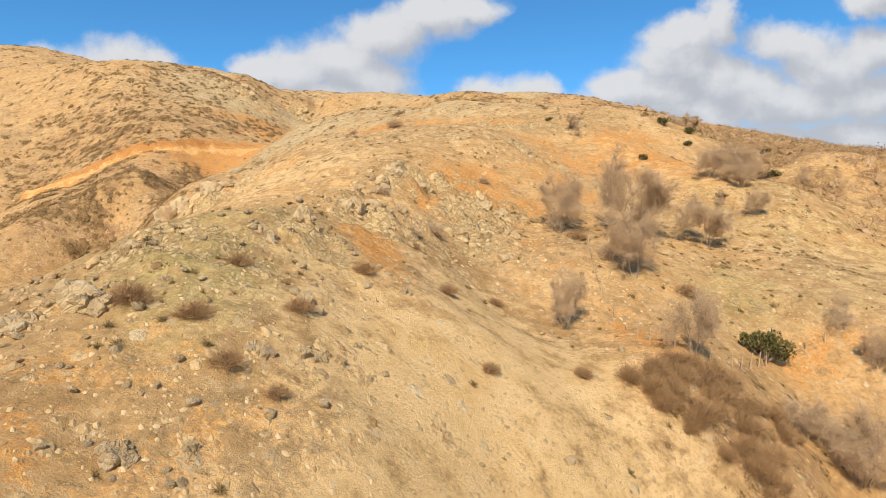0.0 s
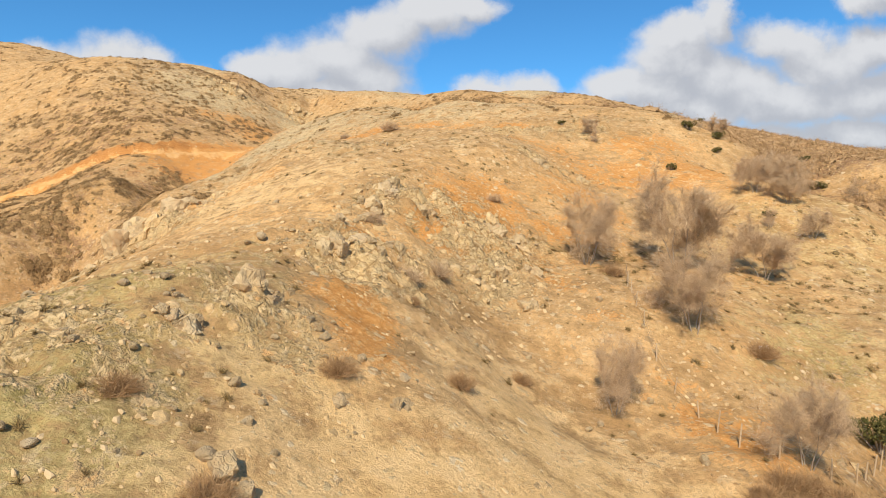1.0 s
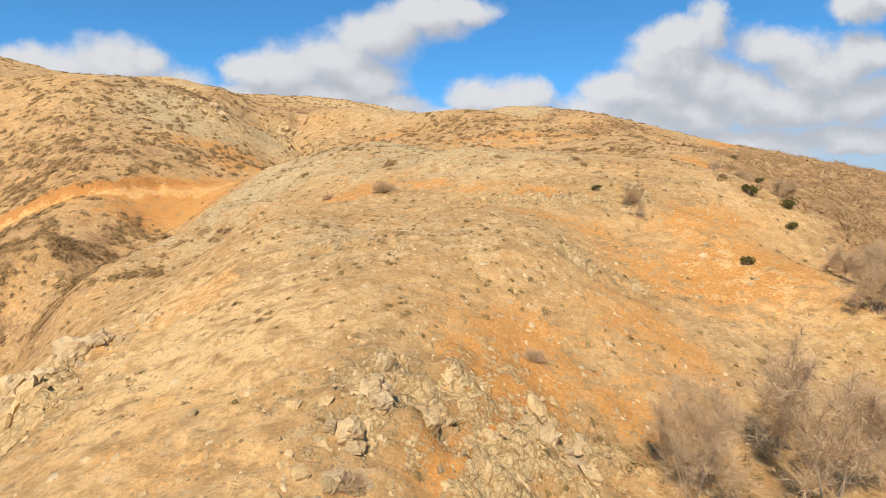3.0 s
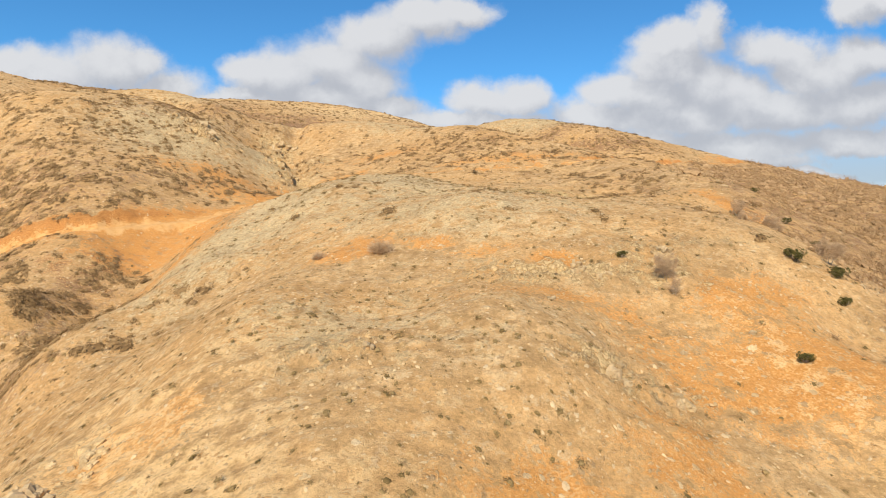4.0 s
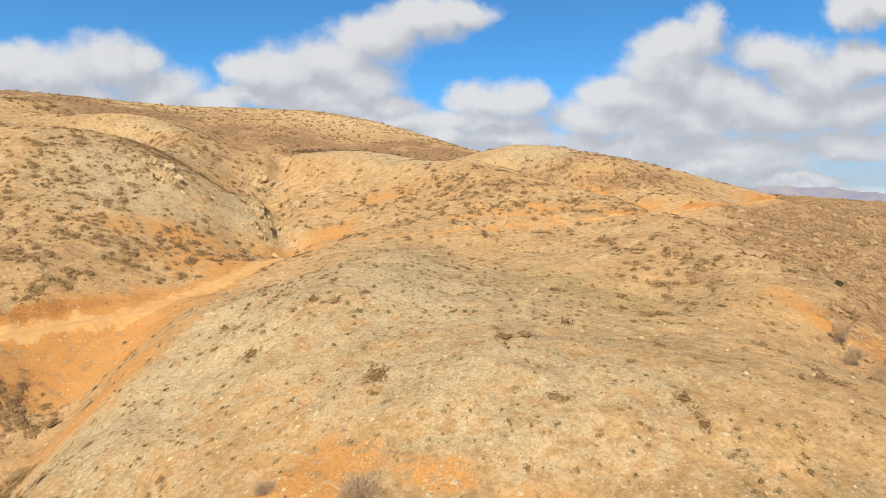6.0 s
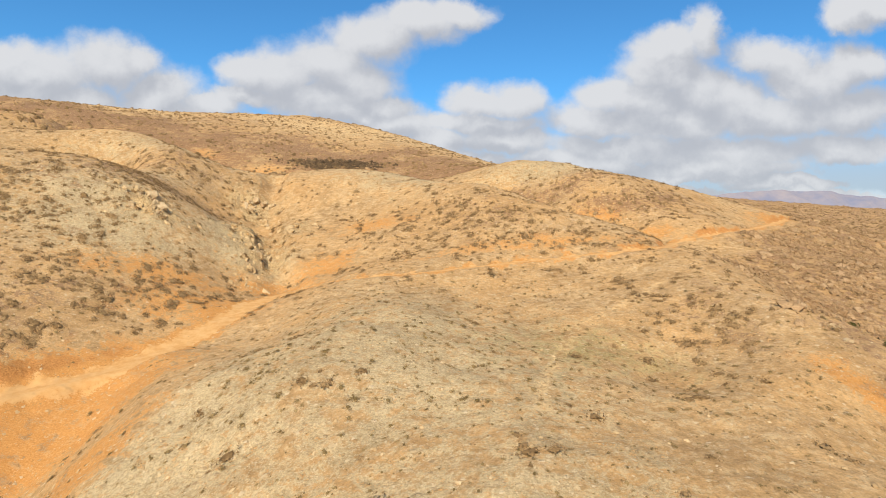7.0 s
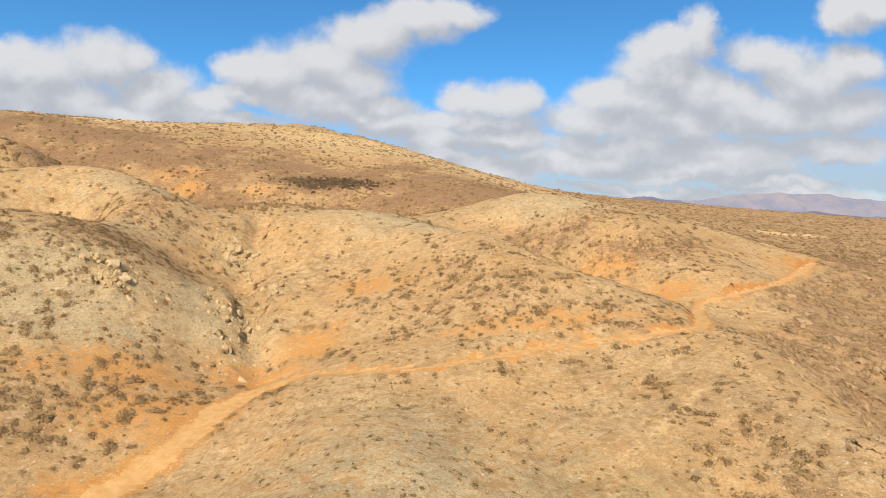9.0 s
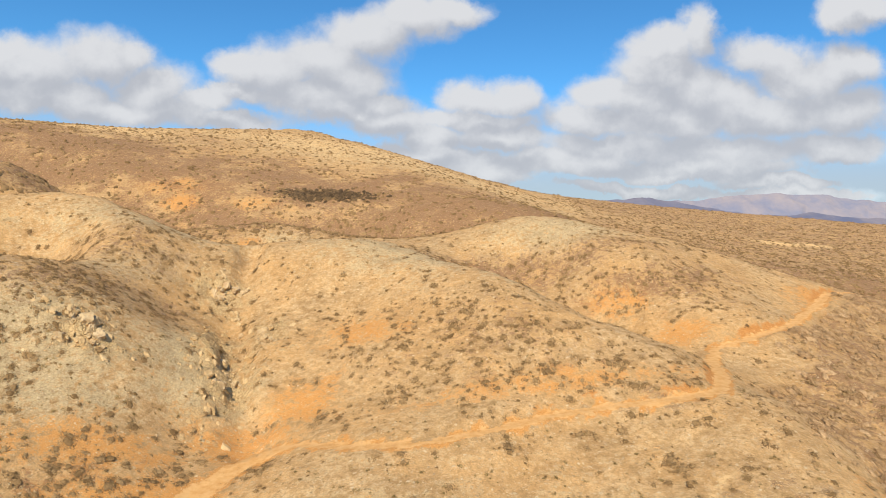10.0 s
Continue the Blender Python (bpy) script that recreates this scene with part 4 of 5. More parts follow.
rng = np.random.default_rng(5)


def crag_shape(r, detail=3):
    """A craggy block one unit wide: a ball cut to a leaning box, split by steps and roughened."""
    bm = bmesh.new()
    bmesh.ops.create_icosphere(bm, subdivisions=detail, radius=1.0)
    turn = np.array(Euler(r.uniform(-0.35, 0.35, 3)).to_matrix())
    faces_out = np.concatenate([turn, -turn, r.normal(size=(5, 3))])
    faces_out /= np.linalg.norm(faces_out, axis=1)[:, None]
    cut = np.concatenate([r.uniform(0.42, 0.62, 6), r.uniform(0.5, 0.75, 5)])
    seed, verts = r.uniform(0, 50), []
    for v in bm.verts:
        p = np.array(v.co)
        dots = faces_out @ p
        reach = min(1.0, float(np.min(np.where(dots > 0.05, cut / np.maximum(dots, 0.05), 9))))
        q = p * reach
        step = noise.cell(Vector(turn @ q * 3.1 + seed)) * 0.13 + 0.16 * noise.fractal(Vector(q * 3.2 + seed), 0.7, 2.2, 5)
        verts.append(q * (1 + step) * 0.72)
    bm.verts.index_update()
    faces = [[v.index for v in f.verts] for f in bm.faces]
    bm.free()
    return np.array(verts), np.array(faces)


stone_meshes = [mesh_of("boulder", *crag_shape(rng), ROCK) for _ in range(10)]


def boulder(x, y, size, sink, group, label):
    ob = new("boulder", stone_meshes[int(rng.integers(0, len(stone_meshes)))])
    z = float(ground_z(x, y))
    ob.matrix_basis = pose(x, y, z + size * (0.02 - sink), rng.uniform(-35, 35), rng.uniform(-35, 35), rng.uniform(0, 360)) @ Matrix.Diagonal(
        (size, size * rng.uniform(0.8, 1.15), size * rng.uniform(0.75, 1.25), 1))
    tagged(ob, label, "rock", group)


for spots, group, label in (([(bx, by, 0.8 * size) for bx, by, size in LOW_ROCKS], "rocks at the foot of the spur", "pale grey weathered limestone boulder on dry grass"),
                            (SPUR_ROCKS, "rock ledges on the spur", "beige and grey broken limestone rock in orange soil"),
                            ([(bx, by, 0.6 * size) for bx, by, size in HIGH_ROCKS], "rocks on the upper spur", "whitish limestone outcrop block in the tan slope"),
                            ([(bx, by, 0.65 * size) for bx, by, size in GULLY_ROCKS], "rocks along the gully", "dark grey craggy rock beside the dry gully")):
    for bx, by, size in spots:
        boulder(bx, by, size, 0.05, group, label)
        for _ in range(2 if size < 1.1 else 4):
            a, r = rng.uniform(0, 2 * math.pi), size * rng.uniform(0.35, 0.9)
            boulder(bx + r * math.cos(a), by + 0.7 * r * math.sin(a), size * rng.uniform(0.35, 0.85), 0.06, group, label)

# ---- loose stones ----
pebbles = [stone_shape(rng, 1, 7, 0) for _ in range(5)]


def stony(x, y):
    m = soil_masks(x, y)
    return np.clip(0.28 + 0.25 * smooth(48, 30, y) * smooth(4, -6, x) + 0.6 * m["scree"] + 0.5 * patch(LEDGES, x, y) + 0.6 * fbm(x / 4, y / 4, 3, 81) - 0.6 * m["pale"] - 0.7 * m["road"], 0.02, 1)


for y0, y1, count, small, large, power in ((9, 45, 46000, 0.05, 0.32, 3.6), (45, 130, 34000, 0.10, 0.55, 3.4), (130, 420, 11000, 0.25, 0.9, 3.0)):
    px, py = place_by_density(rng, count, stony, y0, y1, 0.72 if y0 > 20 else 0.8)
    size = small + (large - small) * rng.uniform(0, 1, len(px)) ** power
    ob = new("loose_stones", mesh_of("loose_stones", *scatter(pebbles, rng, px, py, size, 0.8, 0.02), GRAVEL))
    tagged(ob, "scattered pale broken stones over the slope", "stones", kind="stuff")

# larger single stones on the near slope
single_stones = [mesh_of("stone", *stone_shape(rng, 2, 7, 0.12, 0.3, 0.65), ROCK) for _ in range(6)]
px, py = place_inside(rng, 900, stony, -20, 16, 13, 70)
for sx, sy in list(zip(px, py))[:240]:
    size = 0.25 + 0.4 * rng.uniform(0, 1) ** 2
    ob = new("stone", single_stones[int(rng.integers(0, 6))])
    ob.matrix_basis = pose(sx, sy, float(ground_z(sx, sy)) + 0.12 * size, rng.uniform(-25, 25), rng.uniform(-25, 25), rng.uniform(0, 360)) @ Matrix.Diagonal((size, size, size, 1))
    tagged(ob, "pale tan broken stone lying on dry soil", "stone", "single stones on the near slope")

# broken rock among the ledges
rubble = [crag_shape(rng, 2) for _ in range(8)]


def rubbly(x, y):
    rocky = patch(LEDGES, x, y)
    for spots, reach in ((LOW_ROCKS, 2.4), (SPUR_ROCKS, 3.0), (HIGH_ROCKS, 2.6), (GULLY_ROCKS, 3.5)):
        rocky = np.maximum(rocky, 0.8 * patch([(bx, by, reach * s**0.5, 0.8 * reach * s**0.5, 0, 1) for bx, by, s in spots], x, y))
    return np.clip(rocky - 0.12, 0, 1) * np.clip(0.3 + 1.5 * fbm(x / 2.5, y / 2.5, 2, 131), 0, 1)


for x0, x1, y0, y1, count, small, large in ((-20, 22, 12, 45, 5600, 0.12, 0.8), (-20, 22, 45, 78, 5200, 0.15, 1.05), (-42, -26, 68, 90, 1500, 0.4, 2.2), (-40, 40, 75, 130, 6000, 0.2, 0.95), (-105, -45, 245, 350, 8000, 0.4, 2.2)):
    px, py = place_inside(rng, count, rubbly, x0, x1, y0, y1)
    size = small + (large - small) * rng.uniform(0, 1, len(px)) ** 3.0
    ob = new("rock_rubble", mesh_of("rock_rubble", *scatter(rubble, rng, px, py, size, 0.9, 0.18), RUBBLE))
    tagged(ob, "angular broken limestone rubble on the slope", "rocks", kind="stuff")

# ---- dry tufts and low shrubs ----
fine_tufts = [twig_dome(rng, 40, 0.03, 0.6, 1) for _ in range(5)]
tufts = [shrub_dome(rng, 1, 0.38, 16, 0.11, 4, 0.02, 0.62) for _ in range(8)]


def tufty(x, y):
    m = soil_masks(x, y)
    v = np.clip(0.42 + 0.6 * fbm(x / 7, y / 7, 3, 91) + 0.25 * m["scree"] - 0.8 * m["pale"] - 1.2 * m["road"] - 0.6 * m["orange"], 0.02, 1)
    return v * clear_of_track(x, y)


for y0, y1, count, small, large in ((10, 60, 3600, 0.25, 0.8), (60, 160, 14000, 0.3, 0.9), (160, 460, 21000, 0.45, 1.3)):
    px, py = place_by_density(rng, count, tufty, y0, y1)
    size = small + (large - small) * rng.uniform(0, 1, len(px)) ** 2.2
    ob = new("grass_tufts", mesh_of("grass_tufts", *scatter(fine_tufts if y0 < 50 else tufts, rng, px, py, size, 0.8, -0.05), DRY_GRASS, True))
    tagged(ob, "small dry brown grass tufts dotting the hillside", "grass", kind="stuff")

mats = [shrub_dome(rng, 1, 0.26, 36, 0.08, 6, 0.014, 0.64) for _ in range(8)]


def mat_density(x, y):
    m = soil_masks(x, y)
    v = patch(BRUSH + BRUSH_HIGH, x, y) * 1.0 + 0.75 * fbm(x / 9, y / 9, 3, 101) - 0.12
    return np.clip(v + 0.26 * smooth(205, 245, y) - 0.10 - 0.9 * m["road"] - 0.3 * m["orange"] - 0.8 * m["pale"] * (y < 120), 0, 1) * clear_of_track(x, y)


for y0, y1, count, small, large in ((22, 120, 2600, 0.5, 1.2), (120, 480, 54000, 0.8, 3.0)):
    px, py = place_by_density(rng, count, mat_density, y0, y1)
    size = small + (large - small) * rng.uniform(0, 1, len(px)) ** 1.8
    ob = new("low_shrubs", mesh_of("low_shrubs", *scatter(mats, rng, px, py, size, 0.9, -0.03), BROWN_TWIG, True))
    tagged(ob, "low brown leafless shrubs in loose patches", "shrubs", kind="stuff")

thick = [shrub_dome(rng, 1, 0.5, 70, 0.042, 40, 0.007, 0.58) for _ in range(7)]


def thicket_density(x, y):
    return np.clip(woods(x, y) * (0.75 + 1.1 * fbm(x / 14, y / 14, 3, 111)), 0, 1) * clear_of_track(x, y)


thin_out = [shrub_dome(rng, 1, 0.5, 44, 0.055, 20, 0.009, 0.66) for _ in range(7)]
for shapes, x0, x1, y0, y1, count, small, large in ((thick, 40, 150, 70, 200, 1900, 1.6, 5.2), (thin_out, 60, 400, 200, 500, 8600, 1.8, 6.0)):
    px, py = place_inside(rng, count, thicket_density, x0, x1, y0, y1)
    size = small + (large - small) * rng.uniform(0, 1, len(px)) ** 1.6
    ob = new("thicket", mesh_of("thicket", *scatter(shapes, rng, px, py, size, 0.9), THICKET_TWIG, True))
    tagged(ob, "leafless grey-brown thicket covering the valley side", "bushes", kind="stuff")

dots = [shrub_dome(rng, 1, 0.42, 3, 0.2, 0, 0.03, 0.85) for _ in range(6)]


def far_density(x, y):
    return np.clip(0.5 + 0.9 * fbm(x / 60, y / 60, 3, 121) + 0.6 * patch(BRUSH_HIGH, x, y) + 0.4 * woods(x, y), 0.08, 1)


px, py = place_by_density(rng, 40000, far_density, 430, 1500, 0.75, 0)
ob = new("far_shrubs", mesh_of("far_shrubs", *scatter(dots, rng, px, py, 1.3 + 3.6 * rng.uniform(0, 1, len(px)) ** 1.8, 0.9), BROWN_TWIG, True))
tagged(ob, "dark shrubs scattered over the distant mountainside", "shrubs", kind="stuff")


# a dense clump of shrubs, its colour deepened to stand in for shade
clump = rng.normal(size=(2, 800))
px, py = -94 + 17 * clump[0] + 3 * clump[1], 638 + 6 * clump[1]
ob = new("hillside_scrub", mesh_of("hillside_scrub", *scatter(dots, rng, px, py, rng.uniform(2.5, 5.5, len(px)), 0.9), SHADED_SCRUB, True))
tagged(ob, "dense brown scrub patch on the distant mountainside, darkened by painted-in shade", "shrubs", kind="stuff")


# ---- bare trees ----
def tube(a, b, ra, rb, sides=5):
    d = (b - a) / (np.linalg.norm(b - a) + 1e-9)
    u = np.cross(d, (0.3, 0.9, 0.2))
    u /= np.linalg.norm(u)
    v = np.cross(d, u)
    ang = np.arange(sides) * 2 * math.pi / sides
    ring = np.cos(ang)[:, None] * u + np.sin(ang)[:, None] * v
    verts = np.concatenate([a + ra * ring, b + rb * ring])
    k = np.arange(sides)
    faces = np.stack([k, (k + 1) % sides, (k + 1) % sides + sides, k + sides], -1)
    return verts, faces


def bare_tree_meshes(seed, stems, spread, twig_count, upright=0.5):
    """A leafless tree one unit tall: wood in tapering tubes, and a crown of fine twigs."""
    r = np.random.default_rng(seed)
    wood_v, wood_f, twig_v, twig_f, ends = [], [], [], [], []
    count = 0

    def grow(a, way, length, radius, level):
        nonlocal count
        steps = 3
        for s in range(steps):
            b = a + way * length / steps
            v, f = tube(a, b, radius, radius * 0.8)
            wood_v.append(v), wood_f.append(f + count)
            count += len(v)
            a, radius = b, radius * 0.8
            way = way + r.normal(0, 0.16, 3) + np.array([0, 0, 0.05])
            way /= np.linalg.norm(way)
            if level >= 1:
                ends.append((a, way, level))
            if level < 3 and (s > 0 or level > 0):
                for _ in range(1 if level == 0 else int(r.integers(1, 3))):
                    side = way * upright + r.normal(0, spread, 3) + np.array([0, 0, 0.12])
                    grow(a, side / np.linalg.norm(side), length * r.uniform(0.5, 0.75), radius * 0.62, level + 1)
        ends.append((a, way, level))

    for k in range(stems):
        az = 2 * math.pi * k / stems + r.uniform(-0.5, 0.5)
        lean = 0.35 if stems > 1 else 0.1
        way = np.array([math.cos(az) * lean, math.sin(az) * lean, 1.0])
        grow(np.array([math.cos(az), math.sin(az), -0.6]) * 0.03, way / np.linalg.norm(way), 0.42 * r.uniform(0.8, 1.1), 0.016 / math.sqrt(stems), 0)
    for _ in range(twig_count):
        a, way, _ = ends[int(r.integers(0, len(ends)))]
        d = way * 0.4 + r.normal(0, 0.6, 3) + np.array([0, 0, 0.25])
        b = a + d / np.linalg.norm(d) * r.uniform(0.04, 0.14)
        n = np.cross(b - a, r.normal(size=3))
        n *= 0.00095 / (np.linalg.norm(n) + 1e-9)
        k = len(twig_v)
        twig_v.extend([a - n, a + n, b])
        twig_f.append((k, k + 1, k + 2))
        c = a + (b - a) * 0.5
        e = c + (b - a) * 0.3 + r.normal(0, 0.035, 3)
        k = len(twig_v)
        twig_v.extend([c - n, c + n, e])
        twig_f.append((k, k + 1, k + 2))
    top = max(v[:, 2].max() for v in wood_v)
    top = max(top, max(p[2] for p in twig_v)) * 0.97
    return (mesh_of("trunk", np.concatenate(wood_v) / top, np.concatenate(wood_f), BARK, True), mesh_of("crown", np.array(twig_v) / top, np.array(twig_f), GREY_TWIG))


def bare_tree(name, meshes, label):
    root = new(name)
    root.empty_display_size = 0.5
    part("trunk", meshes[0], root)
    part("crown", meshes[1], root, "fine leafless grey-brown twigs")
    return tagged(root, label, "tree")


def stand(ob, x, y, size, wide=1.0, sink=0.05):
    m = pose(x, y, float(ground_z(x, y)) - sink * size, 0, 0, rng.uniform(0, 360)) @ Matrix.Diagonal((size * wide, size * wide, size, 1))
    ob.matrix_basis = m
    return ob


def stand_copy(ob, x, y, size, wide=1.0, sink=0.05):
    keep = ob.scale.copy()
    ob.scale = (1, 1, 1)
    c = copy_thing(ob, pose(x, y, float(ground_z(x, y)) - sink * size, 0, 0, rng.uniform(0, 360)))
    c.scale = (size * wide, size * wide, size)
    ob.scale = keep
    return c


SPREADING = (bare_tree_meshes(11, 4, 0.5, 15000, 0.5), "leafless grey spreading tree with a pale forked trunk")
BUSHY = (bare_tree_meshes(12, 5, 0.5, 11000, 0.6), "dense leafless many-stemmed grey-brown bush tree")
OPEN = (bare_tree_meshes(13, 3, 0.62, 3000, 0.4), "small leafless tree with thin open branches")
TREES = [(21.4, 67.2, 12.0, 0.9, SPREADING), (12.7, 66.4, 8.2, 0.85, BUSHY), (30.2, 68.2, 7.4, 1.0, SPREADING), (16.9, 52.4, 7.2, 1.0, BUSHY),
         (9.0, 44.3, 5.4, 0.7, BUSHY), (16.7, 38.7, 5.2, 0.9, BUSHY), (33.2, 48.5, 4.2, 1.1, OPEN), (26.5, 36.0, 6.0, 1.1, SPREADING), (30.5, 38.5, 4.6, 1.1, OPEN), (23.5, 37.2, 3.2, 1.2, BUSHY), (33.4, 44.5, 3.6, 1.0, BUSHY),
         (39.6, 88.2, 5.4, 1.0, BUSHY), (42.2, 85.2, 5.0, 1.0, SPREADING), (45.2, 101.5, 5.2, 1.0, SPREADING), (43.4, 95.4, 4.4, 1.0, BUSHY), (37.2, 80.2, 3.4, 1.1, OPEN), (40.6, 77.4, 4.2, 1.0, BUSHY), (49.5, 96.0, 5.6, 1.0, SPREADING), (47.1, 98.0, 7.0, 0.8, BUSHY), (46.5, 92.1, 5.6, 0.9, BUSHY), (24.0, 112.0, 4.2, 0.9, BUSHY)]
TREES_FAR = [(57.6, 95.3, 4.5, 1.0, OPEN), (44.0, 86.9, 4.0, 1.2, OPEN), (24.0, 109.5, 2.8, 1.1, OPEN), (58.6, 164.2, 4.0, 0.9, BUSHY),
             (56.0, 146.6, 4.2, 1.0, BUSHY), (56.5, 158.4, 3.6, 0.8, BUSHY), (54.6, 150.3, 3.8, 1.0, OPEN), (52.0, 104.0, 5.5, 0.9, BUSHY), (50.0, 122.0, 4.6, 1.0, SPREADING)]
first = {}
for tx, ty, size, wide, (meshes, label) in TREES + TREES_FAR:
    if label not in first:
        first[label] = stand(tagged(bare_tree("bare_tree", meshes, label), group="bare trees on the slope"), tx, ty, size, wide)
    else:
        stand_copy(first[label], tx, ty, size, wide)


# ---- bushes that stand alone ----
def single_bush(name, seed, material, label, twigs, width, flat):
    r = np.random.default_rng(seed)
    root = new(name)
    v, f = twig_dome(r, twigs, width, flat, 4)
    part("crown", mesh_of("crown", v, f, material), root)
    return tagged(root, label, "bush")


GREY_BUSH = single_bush("dry_bush", 31, GREY_TWIG, "round grey leafless bush on bare soil", 420, 0.006, 0.55)
BROWN_BUSH = single_bush("dry_bush", 32, BRAMBLE, "low brown leafless bush on the slope", 420, 0.007, 0.5)
for proto, spots in ((GREY_BUSH, [(-10.9, 123.9, 4.2), (-1.5, 54.0, 2.6), (4.6, 75.0, 2.0), (-6.6, 58.6, 2.0), (-19.8, 126.9, 2.6), (-3.4, 50.4, 2.4), (-31.0, 82.0, 1.6)]),
                     (BROWN_BUSH, [(-6.8, 24.7, 1.6), (2.0, 29.1, 1.3), (-0.2, 37.5, 1.7), (3.5, 44.3, 1.6), (-2.8, 46.5, 1.3), (14.0, 63.0, 2.6), (-10.2, 21.6, 1.6),
                                   (-8.2, 19.5, 1.5), (-6.2, 19.0, 1.1), (-10.5, 27.6, 1.6), (-5.0, 33.0, 1.7), (-12.8, 21.8, 2.0), (21.2, 51.4, 2.6), (8.0, 34.0, 1.6)])):
    tagged(proto, group="single dry bushes")
    stand(proto, *spots[0])
    for bx, by, size in spots[1:]:
        stand_copy(proto, bx, by, size)
bramble = single_bush("bramble", 33, BRAMBLE, "dense reddish-brown leafless bramble on the bank", 380, 0.0055, 0.7)
tagged(bramble, group="brambles on the lower bank")
stand(bramble, 13.4, 33.4, 2.2)
for _ in range(64):
    down, across = rng.uniform(0, 1), rng.uniform(-1, 1)
    stand_copy(bramble, 12.2 + 8.0 * down + 2.4 * across, 35.4 - 2.6 * down + 3.0 * across * (0.5 + 0.5 * down), rng.uniform(1.1, 2.3))


# ---- junipers ----
def juniper(name, seed, label):
    r = np.random.default_rng(seed)
    root = new(name)
    verts, faces = [], []
    lobes = [(r.normal(0, 0.25, 2), r.uniform(0.10, 0.5), r.uniform(0.07, 0.2)) for _ in range(16)]
    for _ in range(3800):
        (lx, ly), lz, lr = lobes[int(r.integers(0, len(lobes)))]
        d = r.normal(size=3)
        d /= np.linalg.norm(d)
        p = np.array([lx, ly, lz]) + d * lr * r.uniform(0.75, 1.1)
        if p[2] < 0.02:
            continue
        q, s = p + d * 0.03 + r.normal(0, 0.02, 3), r.normal(0, 0.016, 3)
        k = len(verts)
        verts.extend([p - s, p + s, q])
        faces.append((k, k + 1, k + 2))
    part("foliage", mesh_of("foliage", np.array(verts), np.array(faces), NEEDLE), root)
    stem = [tube(np.array([0, 0, -0.08]), np.array([lx, ly, lz]), 0.022, 0.008) for (lx, ly), lz, _ in lobes]
    vs, fs, n = [], [], 0
    for v, f in stem:
        vs.append(v), fs.append(f + n)
        n += len(v)
    part("wood", mesh_of("wood", np.concatenate(vs), np.concatenate(fs), BARK), root)
    return tagged(root, label, "shrub", "junipers")


JUNIPER = juniper("juniper", 41, "dark green rounded juniper shrub")
stand(JUNIPER, 24.9, 45.0, 3.7, 0.85, 0.02)
for jx, jy, size in [(20.0, 116.3, 1.6), (43.1, 118.7, 3.0), (47.8, 116.8, 2.8), (32.8, 99.3, 2.1), (38.6, 83.0, 1.6), (53.8, 101.1, 3.0),
                     (55.1, 100.0, 2.6), (45.5, 112.0, 2.0), (62.0, 140.0, 2.6), (66.0, 150.0, 2.4), (70.0, 166.0, 2.6), (60.0, 112.0, 2.6), (76.0, 190.0, 2.4), (80.0, 205.0, 2.6)]:
    stand_copy(JUNIPER, jx, jy, 0.78 * size, 1.0, 0.02)

# ---- fence ----
FENCE = [(15.3, 63.1), (14.0, 58.5), (13.4, 54.5), (13.1, 51.8), (13.0, 49.0), (13.2, 46.4), (13.8, 44.3), (13.9, 42.2), (14.2, 40.4), (15.4, 38.9), (17.7, 38.5),
         (19.7, 39.6), (22.0, 41.6), (24.4, 43.9), (26.6, 45.4), (29.0, 46.6), (31.0, 47.3), (33.4, 47.8)]
fence = tagged(new("fence"), "thin wooden post and wire fence across the slope", "fence")


def post_mesh():
    v, f = tube(np.array([0.0, 0, -0.25]), np.array([0.0, 0, 1.1]), 0.05, 0.04, 7)
    bm = bmesh.new()
    vs = [bm.verts.new(p) for p in v]
    for q in f:
        bm.faces.new([vs[int(k)] for k in q])
    bm.faces.new(vs[7:])
    mesh = bpy.data.meshes.new("post")
    bm.to_mesh(mesh)
    bm.free()
    mesh.materials.append(POST_WOOD)
    return mesh


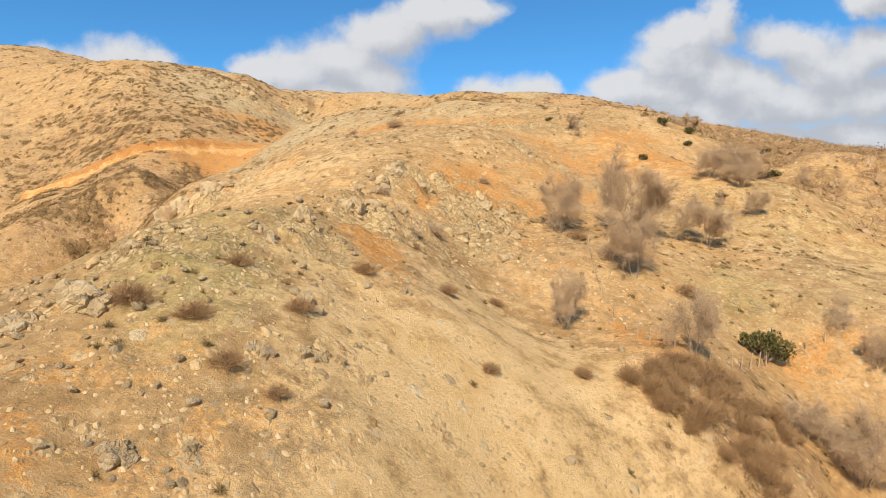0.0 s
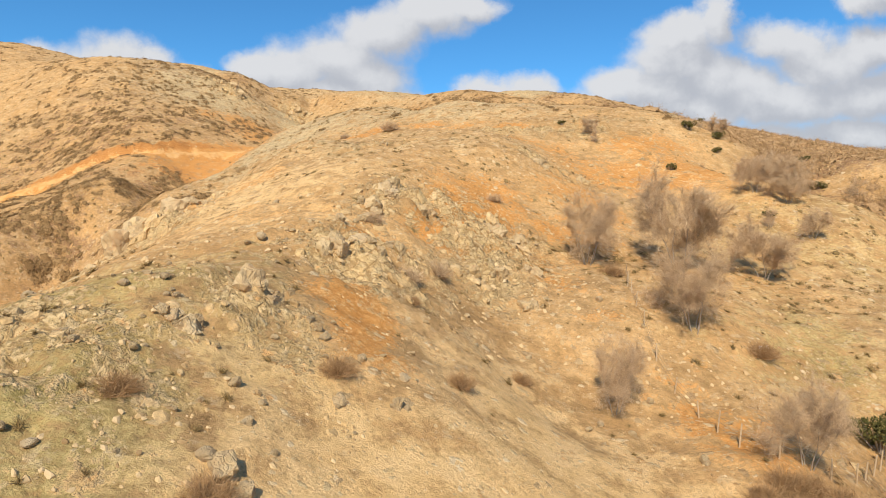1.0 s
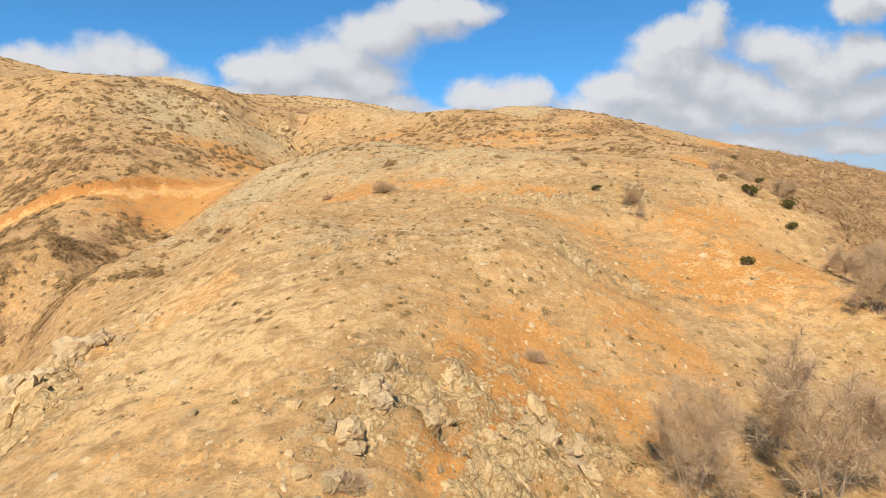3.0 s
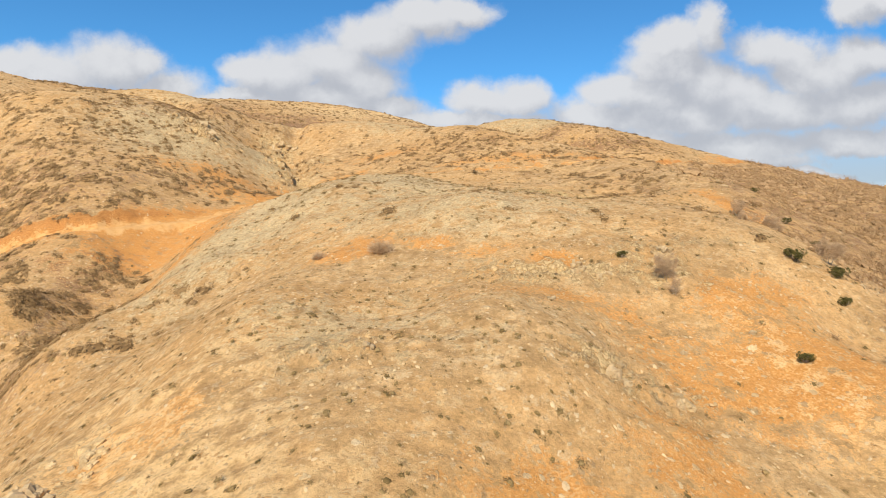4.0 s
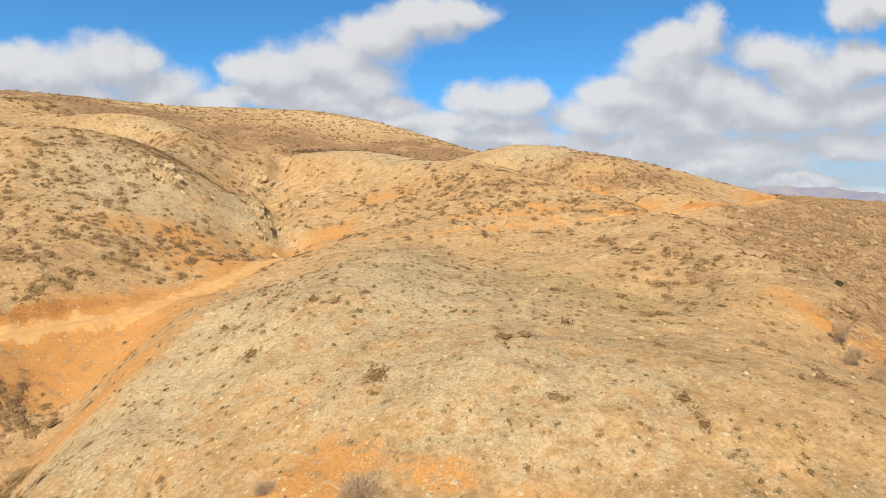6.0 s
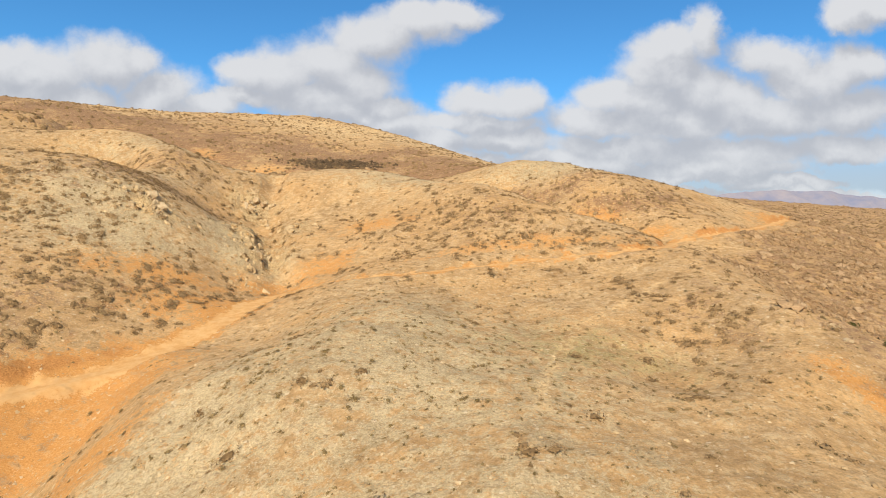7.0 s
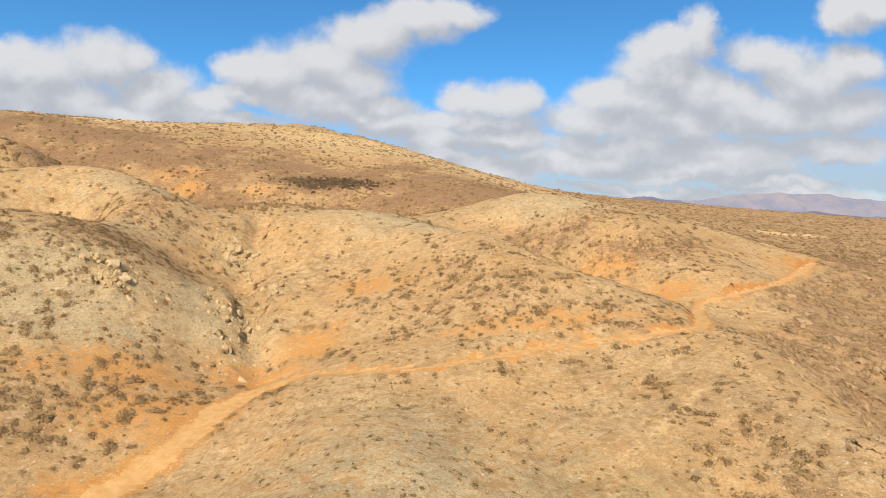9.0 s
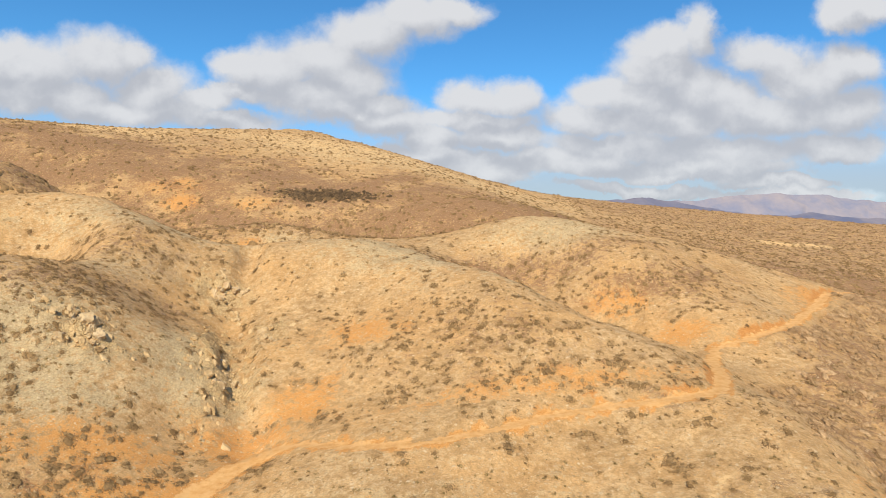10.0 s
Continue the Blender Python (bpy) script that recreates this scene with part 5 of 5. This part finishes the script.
fence_spots, post = [], post_mesh()
for (ax, ay), (bx, by) in zip(FENCE, FENCE[1:]):
    n = max(1, round(math.hypot(bx - ax, by - ay) / 2.0))
    fence_spots += [(ax + (bx - ax) * k / n, ay + (by - ay) * k / n) for k in range(n)]
tops = []
for fx, fy in fence_spots:
    z = float(ground_z(fx, fy))
    p = part("post", post, fence)
    p.matrix_basis = pose(fx, fy, z, rng.uniform(-6, 6), rng.uniform(-6, 6), rng.uniform(0, 360)) @ Matrix.Diagonal((1, 1, rng.uniform(0.85, 1.15), 1))
    tops.append(np.array([fx, fy, z]))
for up in (0.35, 0.65, 0.95):
    vs, fs, n = [], [], 0
    for a, b in zip(tops, tops[1:]):
        v, f = tube(a + (0, 0, up), b + (0, 0, up), 0.007, 0.007, 4)
        vs.append(v), fs.append(f + n)
        n += len(v)
    part("wire", mesh_of("wire", np.concatenate(vs), np.concatenate(fs), WIRE), fence)

# ---- a heap of white sacking by the fence ----
for k, (sx, sy, size) in enumerate(((21.7, 52.4, 0.9), (22.3, 52.8, 0.6))):
    v, f = stone_shape(rng, 3, 6, 0.3)
    ob = new("plastic_sack", mesh_of("plastic_sack", v * size * np.array([0.75, 0.6, 0.5]), f, SACK, True))
    ob.location = (sx, sy, float(ground_z(sx, sy)) + 0.14 * size)
    tagged(ob, "crumpled white plastic sacking lying on grass", "litter", "white sacking")

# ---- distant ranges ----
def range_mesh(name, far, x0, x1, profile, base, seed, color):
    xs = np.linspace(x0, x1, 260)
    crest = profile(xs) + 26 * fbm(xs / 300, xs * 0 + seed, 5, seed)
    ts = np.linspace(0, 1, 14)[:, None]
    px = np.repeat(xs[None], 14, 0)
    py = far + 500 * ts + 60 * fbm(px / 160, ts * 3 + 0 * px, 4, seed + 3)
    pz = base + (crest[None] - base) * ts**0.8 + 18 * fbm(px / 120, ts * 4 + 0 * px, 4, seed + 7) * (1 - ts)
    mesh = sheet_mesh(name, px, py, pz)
    m, make, m2, links, shader = fresh(name + "_painted_haze")
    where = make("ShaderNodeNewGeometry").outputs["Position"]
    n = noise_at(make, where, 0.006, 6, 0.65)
    # the haze of distance is painted in as bluish tones
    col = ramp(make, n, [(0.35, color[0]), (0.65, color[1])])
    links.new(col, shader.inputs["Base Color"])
    # a faint glow of the same colour lifts the slopes, as haze would
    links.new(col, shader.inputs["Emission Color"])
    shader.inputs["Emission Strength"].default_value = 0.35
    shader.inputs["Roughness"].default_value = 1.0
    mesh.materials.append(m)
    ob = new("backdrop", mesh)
    return tagged(ob, "distant mountain range with bluish haze painted into its colour", "mountains", kind="structure")


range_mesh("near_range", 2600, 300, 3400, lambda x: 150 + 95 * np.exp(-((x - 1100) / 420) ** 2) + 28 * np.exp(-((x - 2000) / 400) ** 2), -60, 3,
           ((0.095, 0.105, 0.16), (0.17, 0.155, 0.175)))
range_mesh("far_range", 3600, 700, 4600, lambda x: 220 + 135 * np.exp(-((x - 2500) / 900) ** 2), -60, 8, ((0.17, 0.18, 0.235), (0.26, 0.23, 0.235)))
